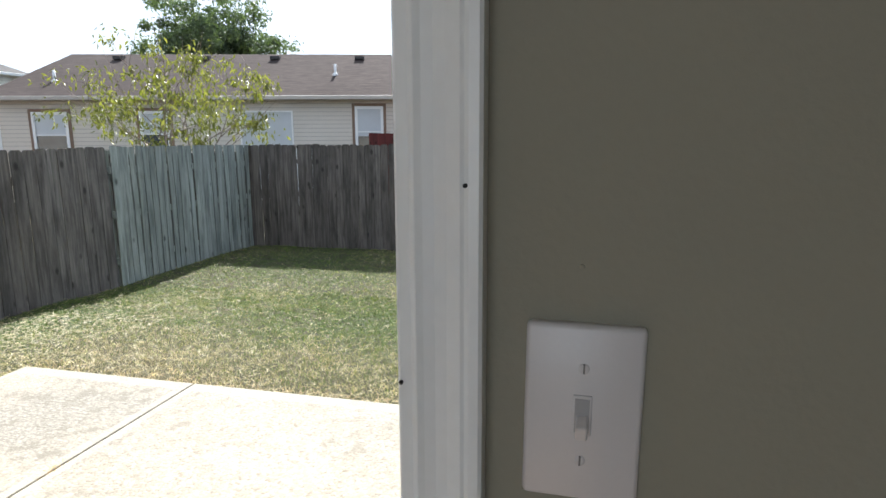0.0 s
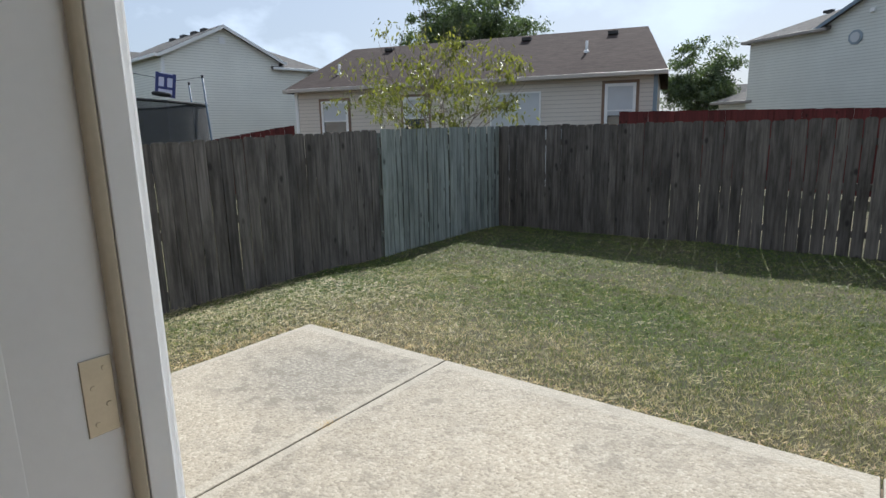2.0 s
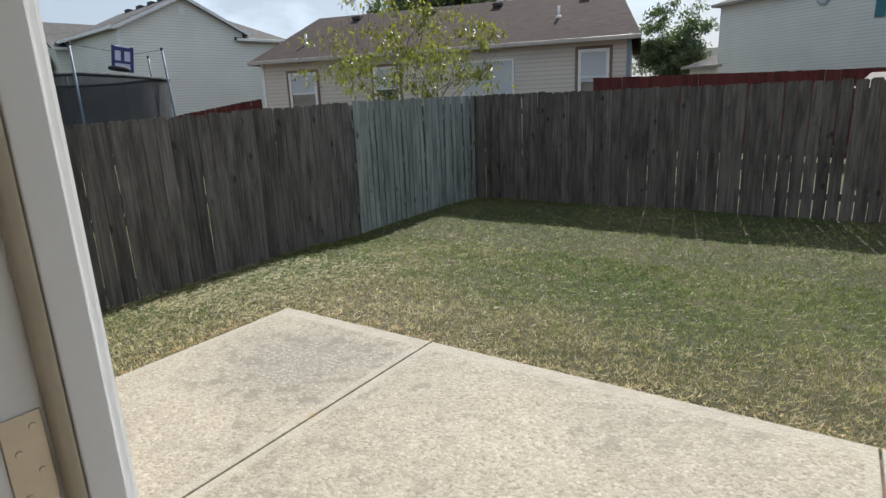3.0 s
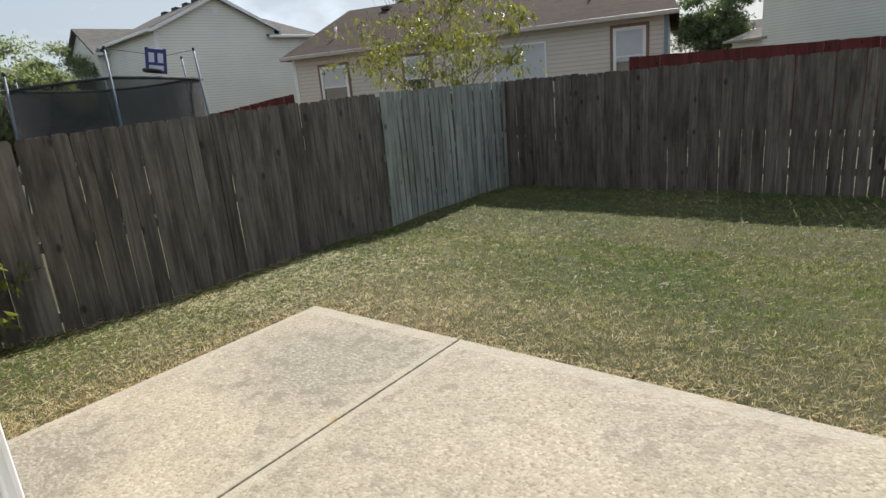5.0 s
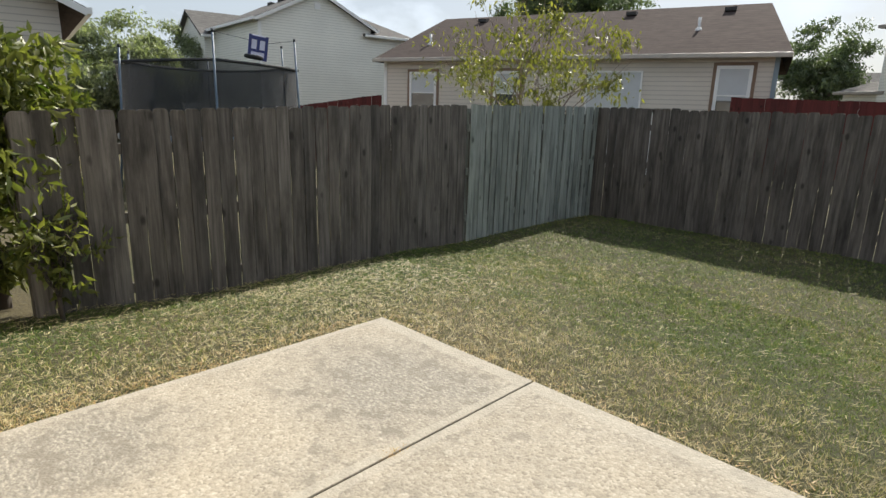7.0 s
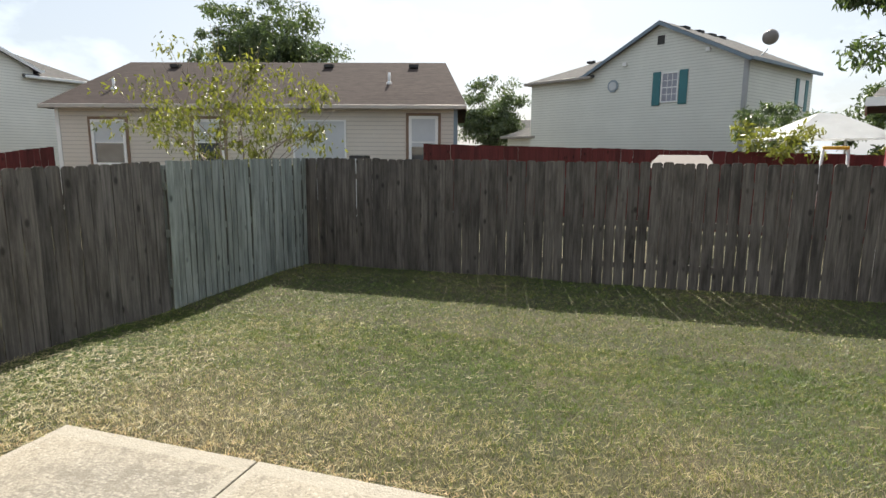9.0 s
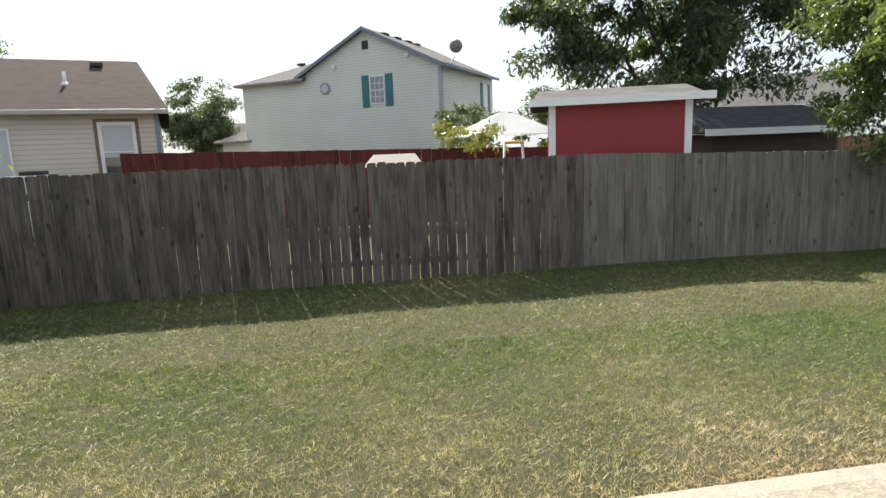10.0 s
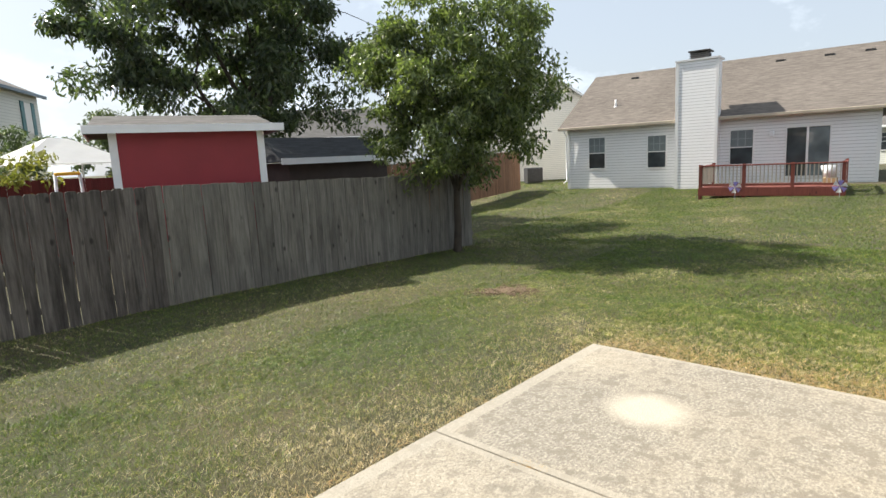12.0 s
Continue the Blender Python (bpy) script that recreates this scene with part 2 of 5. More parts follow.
def concrete():
    """Worn exposed aggregate: pebbles in a sandy matrix, grey worn areas, smooth trowelled edges and one pale round mark."""
    m, n, l, b = nodes_of("patio_concrete")
    co = n.new("ShaderNodeNewGeometry").outputs["Position"]
    sep = n.new("ShaderNodeSeparateXYZ")
    l.new(co, sep.inputs[0])
    flat = n.new("ShaderNodeCombineXYZ")
    l.new(sep.outputs[0], flat.inputs[0])
    l.new(sep.outputs[1], flat.inputs[1])
    co2 = flat.outputs[0]
    stain = noise_node(n, l, co2, 0.9, 5.0, 0.6)
    blotch = noise_node(n, l, co2, 3.2, 6.0, 0.7)
    speck = noise_node(n, l, co2, 150.0, 3.0, 0.75)
    flakes = noise_node(n, l, co2, 36.0, 8.0, 0.72, (1.0, 1.5, 1.0))
    broad = noise_node(n, l, co2, 8.0, 7.0, 0.72)
    peb = n.new("ShaderNodeTexVoronoi")
    peb.inputs["Scale"].default_value = 75.0
    l.new(co2, peb.inputs["Vector"])
    cell = n.new("ShaderNodeSeparateColor")
    l.new(peb.outputs["Color"], cell.inputs[0])
    stone = ramp_node(n, l, cell.outputs[0], [(0.0, (0.12, 0.098, 0.07)), (0.22, (0.275, 0.24, 0.184)), (0.8, (0.4, 0.36, 0.288)), (1.0, (0.53, 0.49, 0.41))])
    sand = ramp_node(n, l, speck, [(0.3, (0.23, 0.2, 0.153)), (0.7, (0.43, 0.387, 0.31))])
    col = mix_node(n, l, 0.5, sand, stone)
    # soft tonal clouds over the whole slab
    col = mix_node(n, l, 1.0, col, ramp_node(n, l, blotch, [(0.3, (0.8, 0.8, 0.8)), (0.7, (1.15, 1.15, 1.15))]), "MULTIPLY")
    # weathered skin: pale flakes over darker grey, in a few stains
    spot = None
    for sx, sy, reach in ((-2.25, 3.75, 0.75), (-2.55, 2.3, 0.55), (3.4, 3.8, 1.5), (4.6, 2.7, 1.5), (2.0, 3.1, 1.2), (3.1, 2.3, 1.1)):
        dd = n.new("ShaderNodeVectorMath")
        dd.operation = "DISTANCE"
        dd.inputs[1].default_value = (sx, sy, 0)
        l.new(co2, dd.inputs[0])
        mr = n.new("ShaderNodeMapRange")
        mr.inputs["From Min"].default_value, mr.inputs["From Max"].default_value = 0.0, reach
        mr.inputs["To Min"].default_value, mr.inputs["To Max"].default_value = 0.3, 0.0
        l.new(dd.outputs["Value"], mr.inputs["Value"])
        spot = mr.outputs[0] if spot is None else math_node(n, l, "MAXIMUM", spot, mr.outputs[0])
    worn = math_node(n, l, "ADD", math_node(n, l, "ADD", math_node(n, l, "MULTIPLY", stain, 0.6), math_node(n, l, "MULTIPLY", blotch, 0.4)), spot)
    grey = ramp_node(n, l, flakes, [(0.36, (0.11, 0.103, 0.09)), (0.5, (0.2, 0.186, 0.158)), (0.64, (0.37, 0.342, 0.286))])
    col = mix_node(n, l, ramp_node(n, l, worn, [(0.42, (0, 0, 0)), (0.72, (0.85, 0.85, 0.85))]), col, grey)
    # thin dark crusts where the skin has scaled off
    crust = math_node(n, l, "MULTIPLY", ramp_node(n, l, broad, [(0.51, (0, 0, 0)), (0.57, (0.85, 0.85, 0.85))]), ramp_node(n, l, worn, [(0.44, (0, 0, 0)), (0.62, (1, 1, 1))]))
    col = mix_node(n, l, crust, col, (0.17, 0.152, 0.124))
    pit = ramp_node(n, l, flakes, [(0.66, (0, 0, 0)), (0.74, (0.5, 0.5, 0.5))])
    col = mix_node(n, l, pit, col, (0.2, 0.17, 0.13))
    # pale round mark
    far = n.new("ShaderNodeVectorMath")
    far.operation = "DISTANCE"
    far.inputs[1].default_value = (4.02, 3.41, 0)
    l.new(co2, far.inputs[0])
    edge = math_node(n, l, "ADD", far.outputs["Value"], math_node(n, l, "MULTIPLY", blotch, 0.12))
    col = mix_node(n, l, ramp_node(n, l, edge, [(0.22, (0.8, 0.8, 0.8)), (0.38, (0, 0, 0))]), col, (0.43, 0.395, 0.325))
    # rusty mark by the joint
    far2 = n.new("ShaderNodeVectorMath")
    far2.operation = "DISTANCE"
    far2.inputs[1].default_value = (-1.65, 3.30, 0)
    l.new(co2, far2.inputs[0])
    edge2 = math_node(n, l, "ADD", far2.outputs["Value"], math_node(n, l, "MULTIPLY", blotch, 0.12))
    col = mix_node(n, l, ramp_node(n, l, edge2, [(0.05, (0.4, 0.4, 0.4)), (0.14, (0, 0, 0))]), col, (0.396, 0.259, 0.108))
    # trowelled margin along the far edge
    rim = math_node(n, l, "GREATER_THAN", math_node(n, l, "ADD", sep.outputs[1], math_node(n, l, "MULTIPLY", blotch, 0.04)), 4.26)
    for xj in PATIO_X:
        band = math_node(n, l, "ABSOLUTE", math_node(n, l, "SUBTRACT", sep.outputs[0], xj))
        rim = math_node(n, l, "MAXIMUM", rim, math_node(n, l, "LESS_THAN", math_node(n, l, "ADD", band, math_node(n, l, "MULTIPLY", blotch, 0.03)), 0.075))
    col = mix_node(n, l, math_node(n, l, "MULTIPLY", rim, 0.55), col, mix_node(n, l, speck, (0.27, 0.245, 0.2), (0.40, 0.375, 0.315)))
    l.new(col, b.inputs["Base Color"])
    b.inputs["Roughness"].default_value = 0.92
    h = math_node(n, l, "ADD", math_node(n, l, "MULTIPLY", peb.outputs["Distance"], -0.8), math_node(n, l, "MULTIPLY", flakes, -1.0))
    bump_node(n, l, b, h, 0.6, 0.006)
    return m


M_CONC = concrete()


def ground_mat():
    m, n, l, b = nodes_of("thatch_and_soil")
    co = n.new("ShaderNodeNewGeometry").outputs["Position"]
    patch = noise_node(n, l, co, 0.55, 5.0, 0.6)
    fine = noise_node(n, l, co, 55.0, 6.0, 0.8)
    green = ramp_node(n, l, fine, [(0.35, (0.01, 0.014, 0.005)), (0.68, (0.06, 0.075, 0.025))])
    dry = ramp_node(n, l, fine, [(0.35, (0.025, 0.02, 0.01)), (0.68, (0.17, 0.135, 0.07))])
    col = mix_node(n, l, ramp_node(n, l, patch, [(0.42, (0.25, 0.25, 0.25)), (0.62, (0.8, 0.8, 0.8))]), green, dry)
    l.new(col, b.inputs["Base Color"])
    b.inputs["Roughness"].default_value = 1.0
    bump_node(n, l, b, fine, 0.6, 0.03)
    return m


M_GROUND = ground_mat()


def wood_mat(name, dark, light, tint=0.5, streak=1.0):
    """Weathered board: grain along z, knots, dark run-off and a shade of its own for each board."""
    m, n, l, b = nodes_of(name)
    tc = n.new("ShaderNodeTexCoord").outputs["Object"]
    info = n.new("ShaderNodeObjectInfo").outputs["Random"]
    shift = n.new("ShaderNodeVectorMath")
    shift.operation = "ADD"
    comb = n.new("ShaderNodeCombineXYZ")
    l.new(math_node(n, l, "MULTIPLY", info, 37.0), comb.inputs[0])
    l.new(math_node(n, l, "MULTIPLY", info, 91.0), comb.inputs[2])
    l.new(tc, shift.inputs[0])
    l.new(comb.outputs[0], shift.inputs[1])
    co = shift.outputs[0]
    grain = noise_node(n, l, co, 30.0, 5.0, 0.65, (1.0, 1.0, 0.045))
    run = noise_node(n, l, co, 7.0, 5.0, 0.65, (1.0, 1.0, 0.18))
    knots = n.new("ShaderNodeTexVoronoi")
    knots.inputs["Scale"].default_value = 5.0
    mp = n.new("ShaderNodeMapping")
    mp.inputs["Scale"].default_value = (1.0, 0.0, 0.55)
    l.new(co, mp.inputs["Vector"])
    l.new(mp.outputs[0], knots.inputs["Vector"])
    col = ramp_node(n, l, grain, [(0.28, dark), (0.72, light)])
    col = mix_node(n, l, ramp_node(n, l, run, [(0.45, (0, 0, 0)), (0.66, (0.75 * streak,) * 3)]), col, tuple(c * 0.45 for c in dark))
    col = mix_node(n, l, ramp_node(n, l, knots.outputs["Distance"], [(0.07, (0.8, 0.8, 0.8)), (0.16, (0, 0, 0))]), col, tuple(c * 0.3 for c in dark))
    col = mix_node(n, l, 1.0, col, ramp_node(n, l, info, [(0.0, (1 - tint, 1 - tint, 1 - tint)), (0.5, (1 - tint * 0.42, 1 - tint * 0.45, 1 - tint * 0.47)), (1.0, (1.0, 1.0, 1.0))]), "MULTIPLY")
    l.new(col, b.inputs["Base Color"])
    b.inputs["Roughness"].default_value = 0.9
    bump_node(n, l, b, grain, 0.5, 0.004)
    return m


M_FENCE = wood_mat("weathered_brown_grey_fence", (0.07, 0.063, 0.057), (0.25, 0.229, 0.212), 0.45)
M_FENCE_DARK = wood_mat("dark_stained_back_fence", (0.058, 0.051, 0.046), (0.205, 0.187, 0.172), 0.4)
M_FENCE_GREY = wood_mat("pale_grey_fence", (0.11, 0.106, 0.094), (0.25, 0.24, 0.217), 0.3, 0.75)
M_FENCE_PALE = wood_mat("pale_bluish_fence", (0.17, 0.2, 0.19), (0.42, 0.455, 0.43), 0.28, 0.8)
M_FENCE_RED = wood_mat("dark_red_fence", (0.085, 0.016, 0.014), (0.165, 0.032, 0.028), 0.3, 0.5)
M_FENCE_TAN = wood_mat("reddish_brown_fence", (0.2, 0.1, 0.055), (0.33, 0.18, 0.1), 0.25, 0.5)

# ---- ground: one sheet out to the horizon ----
def spread(lo, hi, step, far):
    """Even steps between lo and hi, then ever wider ones out to the distance far."""
    mid = list(np.arange(lo, hi + 1e-6, step))
    out, d, s = [], 0.0, step
    while d < far:
        s *= 1.35
        d += s
        out.append(d)
    return np.array([lo - d for d in reversed(out)] + mid + [hi + d for d in out])


gx, gy = spread(-6.0, 26.0, 0.25, 1500), spread(1.5, 16.0, 0.25, 1500)
GX, GY = np.meshgrid(gx, gy)
verts = np.stack([GX, GY, lawn_z(GX, GY)], -1).reshape(-1, 3)
verts[(verts[:, 1] < 1.7) & (np.abs(verts[:, 0]) < 40), 2] -= 0.1
nx, ny = len(gx), len(gy)
ii = (np.arange(ny - 1)[:, None] * nx + np.arange(nx - 1)[None]).ravel()
tagged(obj("ground", mesh_np("ground", verts, np.stack([ii, ii + 1, ii + nx + 1, ii + nx], 1)), M_GROUND, smooth=True),
       "mown lawn ground with dry thatch and bare soil", "lawn", kind="structure")

# ---- patio: four cast slabs with open joints ----
patio = thing("patio", "sunlit exposed aggregate concrete patio of four slabs", "patio", kind="structure")
for a, b_ in zip(PATIO_X, PATIO_X[1:]):
    bm = bmesh.new()
    box(bm, a + 0.0055, b_ - 0.0055, 1.885, 4.35, -0.12, 0.0, bevel=0.006)
    part("slab", bm, M_CONC, patio)
bm = bmesh.new()
box(bm, -2.95, 5.0, 1.9, 4.28, -0.11, -0.018)
part("joint_filler", bm, paint("joint_dirt", (0.12, 0.09, 0.06), 0.95, 0.4, 9, 70, 0.4), patio)

# ---- own house: wall with the doorway ----
DL, DR, YI, YO, FLOOR_Z, HEAD = -0.232, 0.655, 1.632, 1.825, 0.06, 2.11
YM = 1.715
inner = bmesh.new()
for q in ((-3.0, DL - 0.022, YI, YM, FLOOR_Z, 2.5), (DR + 0.022, 3.0, YI, YM, FLOOR_Z, 2.5), (DL - 0.022, DR + 0.022, YI, YM, HEAD + 0.022, 2.5)):
    box(inner, *q)
tagged(part("wall_north_inner", inner, M_WALL), "taupe painted interior wall beside the doorway", "wall", kind="structure")
outer = bmesh.new()
for q in ((-7.0, DL - 0.022, YM + 0.002, YO, -0.25, 2.62), (DR + 0.022, 8.3, YM + 0.002, YO, -0.25, 2.62), (DL - 0.022, DR + 0.022, YM + 0.002, YO, HEAD + 0.022, 2.62), (DL - 0.022, DR + 0.022, YM + 0.002, YO, -0.25, 0.02)):
    box(outer, *q)
tagged(part("wall_north_outer", outer, M_SIDE_OWN), "beige vinyl sided outside wall of the house", "wall", kind="structure")
for nm, q in (("wall_west", (-3.1, -3.0, -4.0, YM, FLOOR_Z, 2.5)), ("wall_east", (3.0, 3.1, -4.0, YM, FLOOR_Z, 2.5))):
    tagged(part(nm, boxed(*q), M_WALL), "plain taupe painted interior wall", "wall", kind="structure")
# unseen rear wall; its window opening is invented for the added lamp
bm = bmesh.new()
for q in ((-3.1, -1.6, -4.1, -4.0, FLOOR_Z, 2.5), (1.6, 3.1, -4.1, -4.0, FLOOR_Z, 2.5), (-1.6, 1.6, -4.1, -4.0, FLOOR_Z, 0.7), (-1.6, 1.6, -4.1, -4.0, 2.2, 2.5)):
    box(bm, *q)
tagged(part("wall_south", bm, M_WALL), "unseen taupe interior wall with an invented window opening", "wall", kind="structure")
tagged(part("floor", boxed(-3.1, 3.1, -4.1, YM, -0.1, FLOOR_Z), M_FLOOR), "brown wooden interior floor", "floor", kind="structure")
tagged(part("ceiling", boxed(-3.1, 3.1, -4.1, YM, 2.5, 2.6), M_CEIL), "white interior ceiling", "ceiling", kind="structure")
# roof slab over the house with its overhang
bm = prism([(-4.6, 2.66), (2.2, 2.66), (2.2, 2.78), (-1.2, 4.4), (-4.6, 2.78)], 15.4)
roof = part("house_roof", bm, shingles("own_brown_shingles", (0.2, 0.165, 0.135)))
roof.matrix_world = Matrix(((0, 1, 0, -7.0), (1, 0, 0, 0), (0, 0, 1, 0), (0, 0, 0, 1)))
tagged(roof, "low shingled roof with a soffit over the doorway", "roof", kind="structure")

# door frame
frame_1 = thing("door_frame", "white wooden door frame with casing and weatherstrip", "door frame", kind="structure")
for x0, x1 in ((DL - 0.02, DL), (DR, DR + 0.02)):
    part("jamb", boxed(x0, x1, YI, YO, FLOOR_Z - 0.03, HEAD, bevel=0.0015), M_JAMB, frame_1)
part("head_jamb", boxed(DL - 0.02, DR + 0.02, YI, YO, HEAD, HEAD + 0.02), M_JAMB, frame_1)
for s, x in ((1, DL), (-1, DR)):
    part("door_stop", boxed(x, x + s * 0.013, 1.7865, YO - 0.002, FLOOR_Z, HEAD, bevel=0.002), M_JAMB, frame_1)
    if s > 0:
        part("weatherstrip", boxed(x, x + 0.016, 1.7675, 1.785, FLOOR_Z, HEAD, bevel=0.005), M_STRIP, frame_1, "tan foam weatherstrip", True)
    else:
        part("latch_seal", boxed(x - 0.0128, x - 0.0046, 1.7675, 1.785, FLOOR_Z, HEAD, bevel=0.002), M_STRIP, frame_1, "tan foam seal", True)
        part("latch_gasket", boxed(x - 0.0045, x, 1.7675, 1.785, FLOOR_Z, HEAD, bevel=0.002), M_DARK, frame_1, "black rubber gasket on the latch side")
part("head_stop", boxed(DL, DR, 1.7865, YO - 0.002, HEAD - 0.013, HEAD), M_JAMB, frame_1)
for x0, x1 in ((DL - 0.055, DL - 0.004), (DR + 0.004, DR + 0.055)):
    part("brickmould", boxed(x0, x1, YO, YO + 0.018, 0.0, HEAD + 0.05, bevel=0.006), M_JAMB, frame_1)
part("head_brickmould", boxed(DL - 0.055, DR + 0.055, YO, YO + 0.03, HEAD + 0.004, HEAD + 0.055), M_JAMB, frame_1)
# moulded casing: u across the board from the opening, v out from the wall
CASING = [(0, 0), (0, 0.0065), (0.002, 0.0085), (0.010, 0.0095), (0.0125, 0.0125), (0.0145, 0.0135), (0.019, 0.012), (0.026, 0.0105), (0.034, 0.0125), (0.040, 0.0155), (0.0435, 0.0175), (0.046, 0.0165), (0.049, 0.0182), (0.055, 0.0182), (0.0572, 0.016), (0.0572, 0)]
for s, x in ((-1, DL - 0.004), (1, DR - 0.002)):
    bm = prism([(s * u, v) for u, v in CASING], HEAD + 0.06 - FLOOR_Z)
    c = part("casing", bm, M_TRIM, frame_1, "moulded white casing")
    c.matrix_world = Matrix(((1, 0, 0, x), (0, 0, -1, YI), (0, 1, 0, FLOOR_Z), (0, 0, 0, 1)))
part("head_casing", boxed(DL - 0.06, DR + 0.06, YI - 0.017, YI, HEAD + 0.004, HEAD + 0.06, bevel=0.004), M_TRIM, frame_1)
for x, z in ((0.70, 1.489), (0.6558, 1.36), (0.69, 0.95), (0.666, 1.82)):
    bm = bmesh.new()
    bmesh.ops.create_cone(bm, cap_ends=True, segments=8, radius1=0.0014, radius2=0.0014, depth=0.002, matrix=Matrix.Translation((x, YI - (0.0182 if x > 0.68 else 0.0095), z)) @ Matrix.Rotation(radians(90), 4, "X"))
    part("nail_hole", bm, M_DARK, frame_1)
part("threshold", boxed(DL, DR, 1.68, YO + 0.03, 0.02, FLOOR_Z + 0.015, bevel=0.006), M_BRASS, frame_1, "metal door threshold")
# hinge on the jamb
for z in (1.175, 0.3, 1.9):
    hinge = part("hinge_leaf", boxed(DL - 0.001, DL + 0.0022, 1.727, 1.765, z - 0.051, z + 0.051, bevel=0.001), M_BRASS, frame_1, "satin nickel hinge leaf with four screws")
    for dy, dz in ((0.028, 0.036), (0.012, 0.013), (0.028, -0.013), (0.012, -0.036)):
        bm = bmesh.new()
        bmesh.ops.create_cone(bm, cap_ends=True, segments=12, radius1=0.0036, radius2=0.003, depth=0.0012, matrix=Matrix.Translation((DL + 0.0026, 1.727 + dy, z + dz)) @ Matrix.Rotation(radians(90), 4, "Y"))
        part("screw", bm, M_BRASS, hinge)
# the door leaf, swung open into the room
door = thing("door_1", "white panelled door standing open into the room", "door", pose(DL + 0.001, YI + 0.028, FLOOR_Z + 0.02, 0, 0, -85), kind="structure")
part("leaf", boxed(0.004, 0.9, -0.044, 0.0, 0.0, 2.02, bevel=0.002), M_JAMB, door)
for x0 in (0.13, 0.51):
    for z0, z1 in ((0.25, 0.75), (0.9, 1.5), (1.62, 1.88)):
        part("panel", boxed(x0, x0 + 0.27, -0.048, 0.004, z0, z1, bevel=0.006), M_JAMB, door)

# light switch
# darker plastic tone, painted for the shade in the screw slots
M_SCREWSLOT = paint("shaded_screw_slot", (0.17, 0.165, 0.16), 0.6, 0.05)
plate = thing("light_switch", "ivory toggle light switch plate on the taupe wall", "light switch", pose(0.771, YI, 1.348, 0, 0.6, 0))
part("cover_plate", boxed(-0.0355, 0.0355, -0.0066, 0.003, -0.0575, 0.0575, bevel=0.0032), M_PLATE, plate, "", True)
part("toggle_slot", boxed(-0.0058, 0.0058, -0.0076, -0.0058, -0.0132, 0.0132, bevel=0.0006), M_PLATE, plate)
# grey face painted for the shade inside the toggle slot
part("slot_shadow", boxed(-0.0044, 0.0044, -0.0079, -0.0062, -0.011, 0.011), paint("shaded_slot", (0.36, 0.35, 0.35), 0.6, 0.05), plate)
bm = bmesh.new()
box(bm, -0.0036, 0.0036, -0.0175, -0.004, -0.0075, 0.0035, bevel=0.0012)
tg = part("toggle", bm, M_PLATE, plate)
tg.matrix_local = Matrix.Rotation(radians(24), 4, "X")
for z in (0.0302, -0.0302):
    bm = bmesh.new()
    bmesh.ops.create_uvsphere(bm, u_segments=14, v_segments=8, radius=0.0038, matrix=Matrix.Translation((0, -0.006, z)) @ Matrix.Diagonal((1, 0.35, 1, 1)))
    scr = part("screw", bm, M_PLATE, plate, "ivory slotted screw", True)
    part("slot", boxed(-0.0006, 0.0006, -0.0077, -0.0068, z - 0.003, z + 0.003), M_SCREWSLOT, scr)

bm = bmesh.new()
bmesh.ops.create_uvsphere(bm, u_segments=12, v_segments=6, radius=0.0017, matrix=Matrix.Translation((0.768, YI, 1.44)) @ Matrix.Diagonal((1, 0.5, 1, 1)))
nub = part("wall_anchor", bm, M_WALL, None, "", True)
tagged(nub, "painted over wall anchor above the light switch", "wall anchor")

# gutter and downspout of the own house
gutter = thing("gutter", "white aluminium gutter along the eave", "gutter", kind="structure")
bm = prism([(2.2, 2.6), (2.2, 2.76), (2.4, 2.76), (2.4, 2.745), (2.375, 2.66), (2.34, 2.6)], 15.4)
g = part("trough", bm, M_SOFFIT, gutter)
g.matrix_world = Matrix(((0, 1, 0, -7.0), (1, 0, 0, 0), (0, 0, 1, 0), (0, 0, 0, 1)))
bm = bmesh.new()
tube(bm, [(8.2, 2.25, 2.63), (8.2, 2.25, 2.56), (8.2, 2.1, 2.42), (8.2, 1.86, 2.28), (8.2, 1.84, 2.1), (8.2, 1.84, 0.05), (8.25, 1.95, -0.08), (8.28, 2.15, -0.14)], 0.038, 8)
part("downspout", bm, M_SOFFIT, gutter, "bent white downspout", True)

